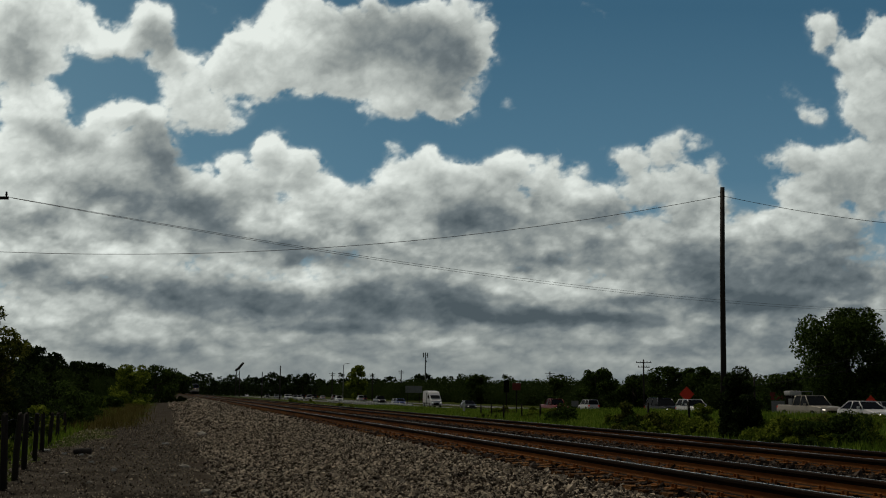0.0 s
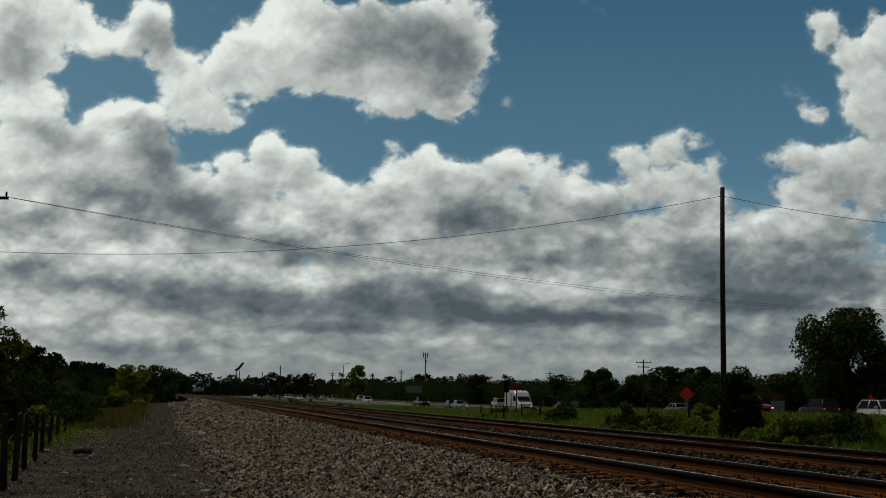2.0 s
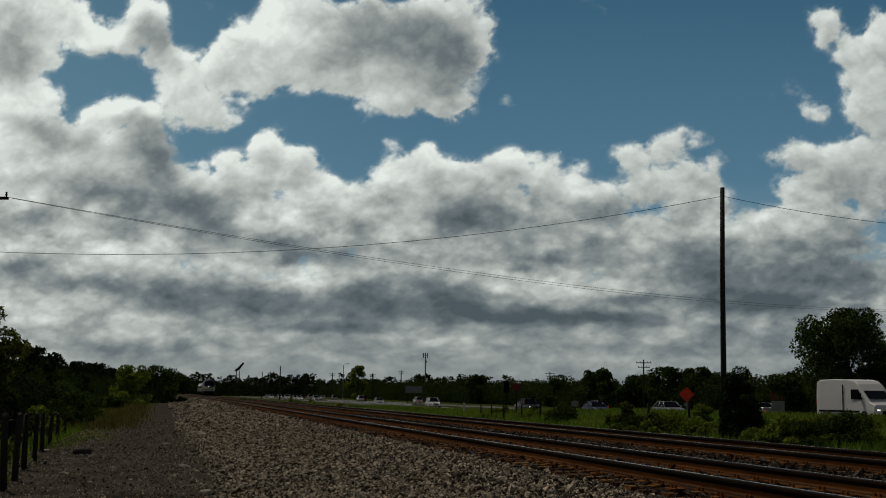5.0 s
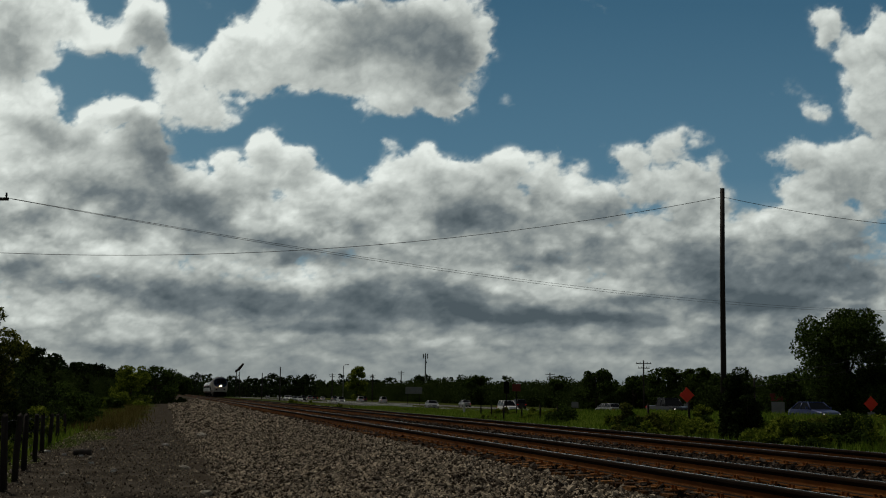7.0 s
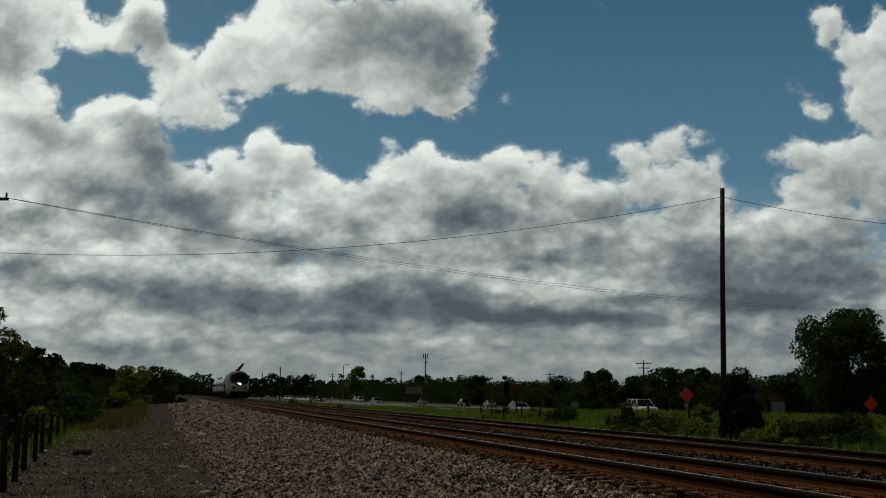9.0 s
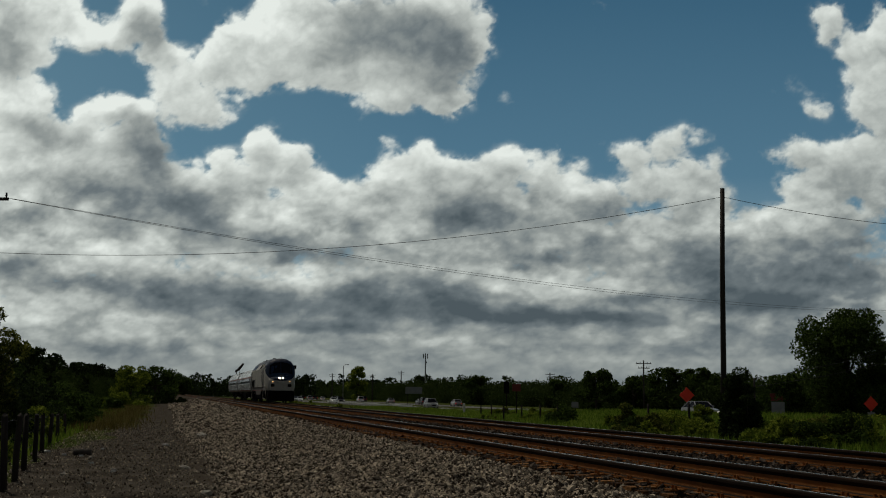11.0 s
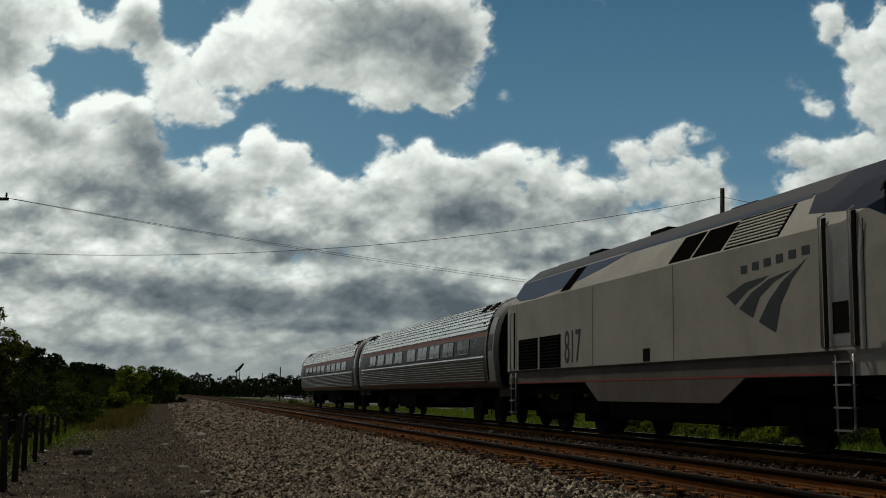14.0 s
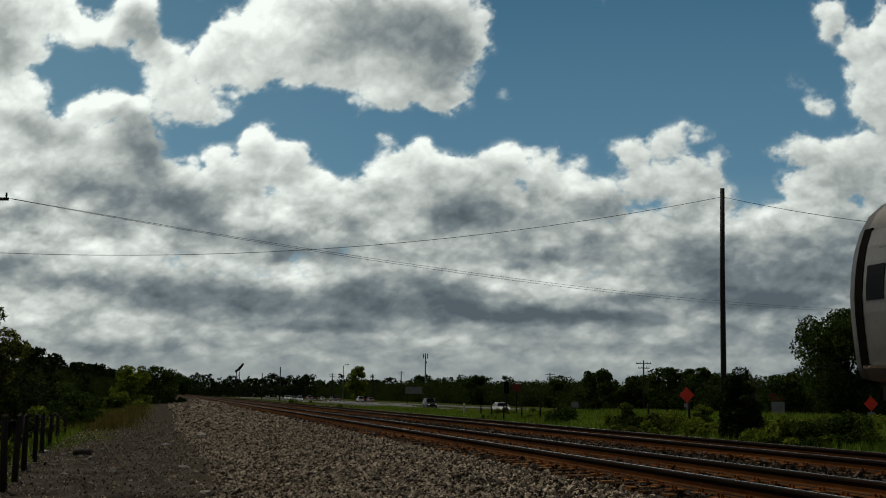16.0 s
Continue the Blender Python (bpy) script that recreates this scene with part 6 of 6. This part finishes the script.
# front is -y; lower body rows: y, bottom, top, half width; cabin: y and z of the glasshouse
FORMS = {
    "sedan": dict(body=((-2.32, 0.38, 0.62, 0.66), (-2.2, 0.26, 0.74, 0.8), (-1.7, 0.22, 0.84, 0.89), (-0.85, 0.22, 0.94, 0.9), (0.9, 0.22, 0.97, 0.9), (1.9, 0.24, 0.98, 0.88), (2.25, 0.3, 0.92, 0.8), (2.35, 0.4, 0.75, 0.7)),
                  cabin=(-0.95, 1.75, -0.2, 1.05, 0.94, 1.44, 0.84, 0.62), wheels=(-1.4, 1.38), r=0.33),
    "hatchback": dict(body=((-1.95, 0.36, 0.64, 0.64), (-1.85, 0.26, 0.76, 0.78), (-1.4, 0.22, 0.88, 0.84), (-0.75, 0.22, 0.98, 0.85), (0.9, 0.22, 1.0, 0.85), (1.7, 0.24, 1.0, 0.82), (1.9, 0.34, 0.85, 0.74)),
                      cabin=(-0.9, 1.75, -0.3, 1.4, 0.97, 1.48, 0.8, 0.62), wheels=(-1.22, 1.22), r=0.31),
    "suv": dict(body=((-2.3, 0.42, 0.75, 0.7), (-2.2, 0.32, 0.92, 0.84), (-1.7, 0.28, 1.0, 0.93), (-0.9, 0.28, 1.06, 0.94), (1.2, 0.28, 1.1, 0.94), (2.1, 0.3, 1.1, 0.92), (2.3, 0.38, 1.0, 0.85)),
                cabin=(-1.0, 2.2, -0.35, 1.85, 1.06, 1.74, 0.88, 0.68), wheels=(-1.4, 1.4), r=0.37),
    "pickup": dict(body=((-2.85, 0.5, 0.88, 0.8), (-2.72, 0.4, 1.02, 0.93), (-2.1, 0.38, 1.1, 0.98), (-1.25, 0.38, 1.14, 0.99), (0.75, 0.38, 1.14, 0.99), (0.8, 0.38, 1.16, 0.99), (2.75, 0.42, 1.16, 0.98), (2.85, 0.5, 1.12, 0.95)),
                   cabin=(-1.35, 0.8, -0.65, 0.62, 1.12, 1.84, 0.9, 0.72), wheels=(-1.85, 1.75), r=0.4),
    "van": dict(body=((-2.95, 0.42, 0.8, 0.8), (-2.85, 0.32, 1.05, 0.94), (-2.35, 0.3, 1.22, 0.99), (-1.72, 0.3, 1.78, 0.99), (-1.3, 0.3, 2.22, 0.97), (-0.95, 0.3, 2.42, 0.95), (-0.4, 0.3, 2.5, 0.94), (1.2, 0.3, 2.53, 0.94), (2.6, 0.3, 2.5, 0.94), (2.88, 0.3, 2.42, 0.92), (2.95, 0.34, 2.3, 0.9)),
                cabin=None, wheels=(-2.0, 1.85), r=0.36),
}


LONG = {"sedan": 1.0, "hatchback": 1.0, "suv": 1.03, "pickup": 1.07, "van": 1.2}


def vehicle(form, colour, label, category):
    f, paint = FORMS[form], PAINT[colour]
    t = thing(form if form != "sedan" else "car", label=label, category=category, group="traffic on the highway")
    rings = []
    for y, lo, hi, w in f["body"]:
        mid = lo + (hi - lo) * 0.55
        rings.append([(-w * 0.93, y, lo), (w * 0.93, y, lo), (w, y, lo + 0.12), (w, y, mid), (w * 0.95, y, hi - 0.05), (w * 0.86, y, hi), (-w * 0.86, y, hi), (-w * 0.95, y, hi - 0.05), (-w, y, mid), (-w, y, lo + 0.12)])
    part("body", loft(rings, smooth=False), paint, t)
    front, back = f["body"][0], f["body"][-1]
    if f["cabin"]:
        a0, a1, b0, b1, z0, z1, w0, w1 = f["cabin"]
        part("glasshouse", loft([[(-w0, a0, z0), (w0, a0, z0), (w0, a1, z0), (-w0, a1, z0)], [(-w1, b0, z1), (w1, b0, z1), (w1, b1, z1), (-w1, b1, z1)]], smooth=False), M["glass_dark"], t, "dark car windows")
        part("roof", boxes((-w1 - 0.02, b0 - 0.05, z1 - 0.03, w1 + 0.02, b1 + 0.06, z1 + 0.04), bevel=0.025), paint, t)
        for s in (-1, 1):
            mid = (a0 + a1) / 2 + 0.1
            for ya, yb in ((a0, b0), (mid, mid), (a1, b1)):
                part("pillar", tube([(s * (w0 + 0.005), ya, z0 - 0.02), (s * (w1 + 0.01), yb, z1)], 0.045, 5), paint, t)
            part("mirror", boxes((s * (w0 + 0.12) - 0.09, a0 + 0.32, z0 + 0.02, s * (w0 + 0.12) + 0.09, a0 + 0.42, z0 + 0.18), bevel=0.02), paint, t)
    else:
        part("windscreen", plate([(-0.82, 0), (0.82, 0), (0.74, 1), (-0.74, 1)], 0.03, lambda u, v, d: (u, -2.26 + 0.8 * v - d * 0.6, 1.36 + 0.58 * v + 0.05 - d * 0.4)), M["glass_dark"], t, "dark sloping windscreen")
        for s in (-1, 1):
            part("side_window", plate([(-1.85, 1.35), (-0.75, 1.35), (-0.75, 1.92), (-1.42, 1.92)], 0.03, lambda u, v, d, s=s: (s * (1.005 - d), u, v)), M["glass_dark"], t, "dark front side window")
            part("side_trim", boxes((s * 0.985 - 0.02, -1.5, 0.62, s * 0.985 + 0.02, 2.6, 0.72)), M["black"], t)
            part("mirror", boxes((s * 1.1 - 0.1, -1.75, 1.35, s * 1.1 + 0.1, -1.63, 1.7), bevel=0.03), M["black"], t)
            part("door_seam", boxes((s * 0.968 - 0.035, 0.1, 0.5, s * 0.968 + 0.035, 0.12, 2.2)), M["black"], t)
    if form == "pickup":
        part("bed_floor", boxes((-0.8, 0.95, 1.14, 0.8, 2.72, 1.168)), M["black"], t, "dark load bed")
    for s in (-1, 1):
        part("headlight", boxes((s * front[3] * 0.84 - 0.12, front[0] - 0.0, front[2] - 0.1, s * front[3] * 0.84 + 0.12, front[0] + 0.16, front[2] + 0.02), bevel=0.03), M["car_lamp"], t)
        part("tail_light", boxes((s * back[3] * 0.9 - 0.1, back[0] - 0.1, min(back[2], 1.3) - 0.22, s * back[3] * 0.9 + 0.1, back[0] + 0.02, min(back[2], 1.3) - 0.04), bevel=0.02), M["tail_lamp"], t)
        for y in f["wheels"]:
            wd = max(r[3] for r in f["body"])
            ty = part("wheel", disc(bmesh.new(), (s * (wd - 0.09), y, f["r"]), "x", f["r"], 0.22, 20), M["tyre"], t)
            part("rim", disc(bmesh.new(), (s * (wd + 0.025), y, f["r"]), "x", f["r"] * 0.62, 0.02, 14), M["rim"], ty)
    part("grille", boxes((-front[3] * 0.55, front[0] - 0.02, front[1] + 0.02, front[3] * 0.55, front[0] + 0.1, front[2] - 0.08), bevel=0.02), M["black"], t)
    k = LONG[form]
    part("bumper", boxes((-front[3], front[0] - 0.03, front[1] - 0.08, front[3], front[0] + 0.2, front[1] + 0.08), bevel=0.04), M["black"] if form in ("pickup", "van") else paint, t)
    for o in t.children_recursive:          # true length of this build
        for v in o.data.vertices:
            v.co.y *= k
            v.co.z *= 1.18 if form == "van" else 1.0
            v.co.x *= 1.05 if form == "van" else 1.0
    return t


# form, colour, lane, place along the road at the start, speed, label
TRAFFIC = (
    ("pickup", "tan", 46.0, 77.1, -22.7, "pale tan extended-cab pickup truck with cargo in its bed"),
    ("sedan", "white", 46.0, 70.0, -22.3, "white sedan driving along the highway"),
    ("hatchback", "white", 43.6, 91.6, -13.6, "small white hatchback car driving along the highway"),
    ("suv", "charcoal", 46.0, 103.2, -22.4, "charcoal sport utility vehicle on the highway"),
    ("pickup", "red", 46.0, 135.2, -24.2, "dark red pickup truck on the highway"),
    ("van", "white", 46.0, 203.0, -26.4, "tall white high-roof delivery van on the highway"),
    ("sedan", "charcoal", 46.0, 177.2, -22.9, "charcoal hatchback car on the highway"),
    ("sedan", "silver", 46.0, 236.4, -26.9, "silver sedan driving along the highway"),
    ("sedan", "blue", 46.0, 232.6, -22.3, "dark blue sedan driving along the highway"),
    ("pickup", "charcoal", 46.0, 256.0, -22.0, "charcoal pickup truck on the highway"),
    ("suv", "white", 46.0, 319.8, -23.5, "white crossover car driving along the highway"),
    ("sedan", "silver", 46.0, 392.2, -27.0, "silver sedan driving along the highway"),
    ("suv", "silver", 46.0, 513.0, -28.1, "silver sport utility vehicle on the highway"),
    ("sedan", "white", 46.0, 710.7, -34.5, "white sedan driving along the highway"),
    ("suv", "charcoal", 46.0, 565.0, -22.5, "charcoal sport utility vehicle on the highway"),
    ("suv", "white", 62.0, 166.4, 24.8, "white sport utility vehicle on the far carriageway"),
    ("sedan", "silver", 62.0, 92.2, 21.4, "silver sedan on the far carriageway"),
    ("sedan", "silver", 62.0, 1.0, 22.6, "silver sedan on the far carriageway"),
    ("suv", "charcoal", 62.0, 62.1, 20.1, "charcoal sport utility vehicle on the far carriageway"),
    ("sedan", "silver", 62.0, -71.2, 32.6, "silver sedan on the far carriageway"),
)
KIND = {"pickup": "pickup truck", "sedan": "car", "suv": "car", "van": "van", "hatchback": "car"}
first_of = {}
traffic = []
for form, colour, lane, y0, v, label in TRAFFIC:
    if (form, colour) in first_of:
        ob = tagged(copy_thing(first_of[form, colour], pose(0, 0, 0)), label)
    else:
        ob = first_of[form, colour] = vehicle(form, colour, label, KIND[form])
    traffic.append((ob, lane, y0, v))
cargo = traffic[0][0]
part("rack", tube([(-0.85, 1.0, 1.14), (-0.85, 1.0, 2.15), (0.85, 1.0, 2.15), (0.85, 1.0, 1.14)], 0.035, 6), M["galv"], cargo, "steel headache rack")
part("tool_case", boxes((-0.75, 1.15, 1.17, 0.75, 1.7, 1.62), bevel=0.03), M["sign_grey"], cargo, "grey tool case in the bed")
part("machine", boxes((-0.5, 1.9, 1.17, 0.4, 2.6, 1.85), bevel=0.12), M["black"], cargo, "dark machine in the bed")
part("tarpaulin", boxes((-0.55, 1.8, 1.85, 0.45, 2.7, 2.2), bevel=0.1), M["litter"], cargo, "pale cover on the machine")

# queue far up the road
_q = random.Random(4)
for k in range(16):
    form, colour = _q.choice([("sedan", "white"), ("suv", "white"), ("sedan", "silver"), ("suv", "charcoal"), ("suv", "silver"), ("pickup", "charcoal"), ("sedan", "blue")])
    lane = _q.choice([44.0, 48.0, 60.0, 63.5])
    y = 372 + k * 15 + _q.uniform(-3, 3)
    ob = copy_thing(first_of[form, colour], pose(lane, y, float(ground_z(lane, y)) + 0.06, 0, 0, 0 if lane < 55 else 180))
    tagged(ob, f"{colour} {KIND[form]} waiting in the far queue of traffic", group="queued traffic")
    ob.rotation_mode = "XYZ"

# ---- a dark butterfly that crosses close to the camera ----
M["wing"] = material("dark_wing", ((0.004, 0.004, 0.004), (0.012, 0.01, 0.008)), 0.8, scale=40)
butterfly = thing("butterfly", label="small dark butterfly with raised wings in flight", category="insect")
part("body", tube([(-0.016, 0, 0), (0, 0, 0.002), (0.014, 0, 0.004), (0.02, 0, 0.006)], [0.0015, 0.0035, 0.003, 0.0015], 7), M["wing"], butterfly)
for s in (-1, 1):
    out = [(-0.014, 0.0), (0.012, 0.0), (0.018, 0.03), (0.013, 0.034), (0.008, 0.02), (-0.002, 0.036), (-0.012, 0.034), (-0.016, 0.016)]
    part("wing", plate(out, 0.0006, lambda u, v, d, s=s: (u, s * (0.001 + v * 0.35) + d, v)), M["wing"], butterfly)


# ---- what moves ----
NOSE_AT_13, SPEED, SLOWED = 45.755, 34.587, 34.485


def flight(d, u, up):
    x, y = beside(d, u)
    return pose(x, y, EYE.z + d * up, 0, 10, -YAW)


def motions():
    walk(backdrop, [(0.0, sky_pose(SKY_FAR)), (8.0, sky_pose(SKY_FAR * 0.982, -6)), (16.0, sky_pose(SKY_FAR * 0.965, -14))])
    for ob, back, turn in ((locomotive, 0.0, 0), (coaches[0], 20.78, 0), (coaches[1], 46.6 + COACH_L, 180)):
        walk(ob, [(t, pose(TRACK_FAR, NOSE_AT_13 + SPEED * (13 - t) + back, RAIL_Z, 0, 0, turn)) for t in (0.0, 8.0, 12.6)]
             + [(t, pose(TRACK_FAR, NOSE_AT_13 + SLOWED * (13 - t) + back, RAIL_Z, 0, 0, turn)) for t in (13.6, 14.8, 16.0)])
    for ob, lane, y0, v in traffic:
        rows = []
        for k in range(17):
            y = y0 + v * k
            rows.append((float(k), pose(lane, y, float(ground_z(lane, y)) + 0.06, 0, 0, 0 if v < 0 else 180)))
        walk(ob, rows)
    walk(butterfly, [(0.0, flight(3.0, -3.2, 0.9)), (5.9, flight(3.0, -0.9, 0.62)), (6.15, flight(3.0, -0.15, 0.42)), (6.3, flight(3.0, 0.049, 0.095)),
                     (6.42, flight(3.0, 0.2, -0.2)), (7.0, flight(3.0, 1.1, -0.25)), (16.0, flight(3.0, 3.5, -0.2))])


motions()
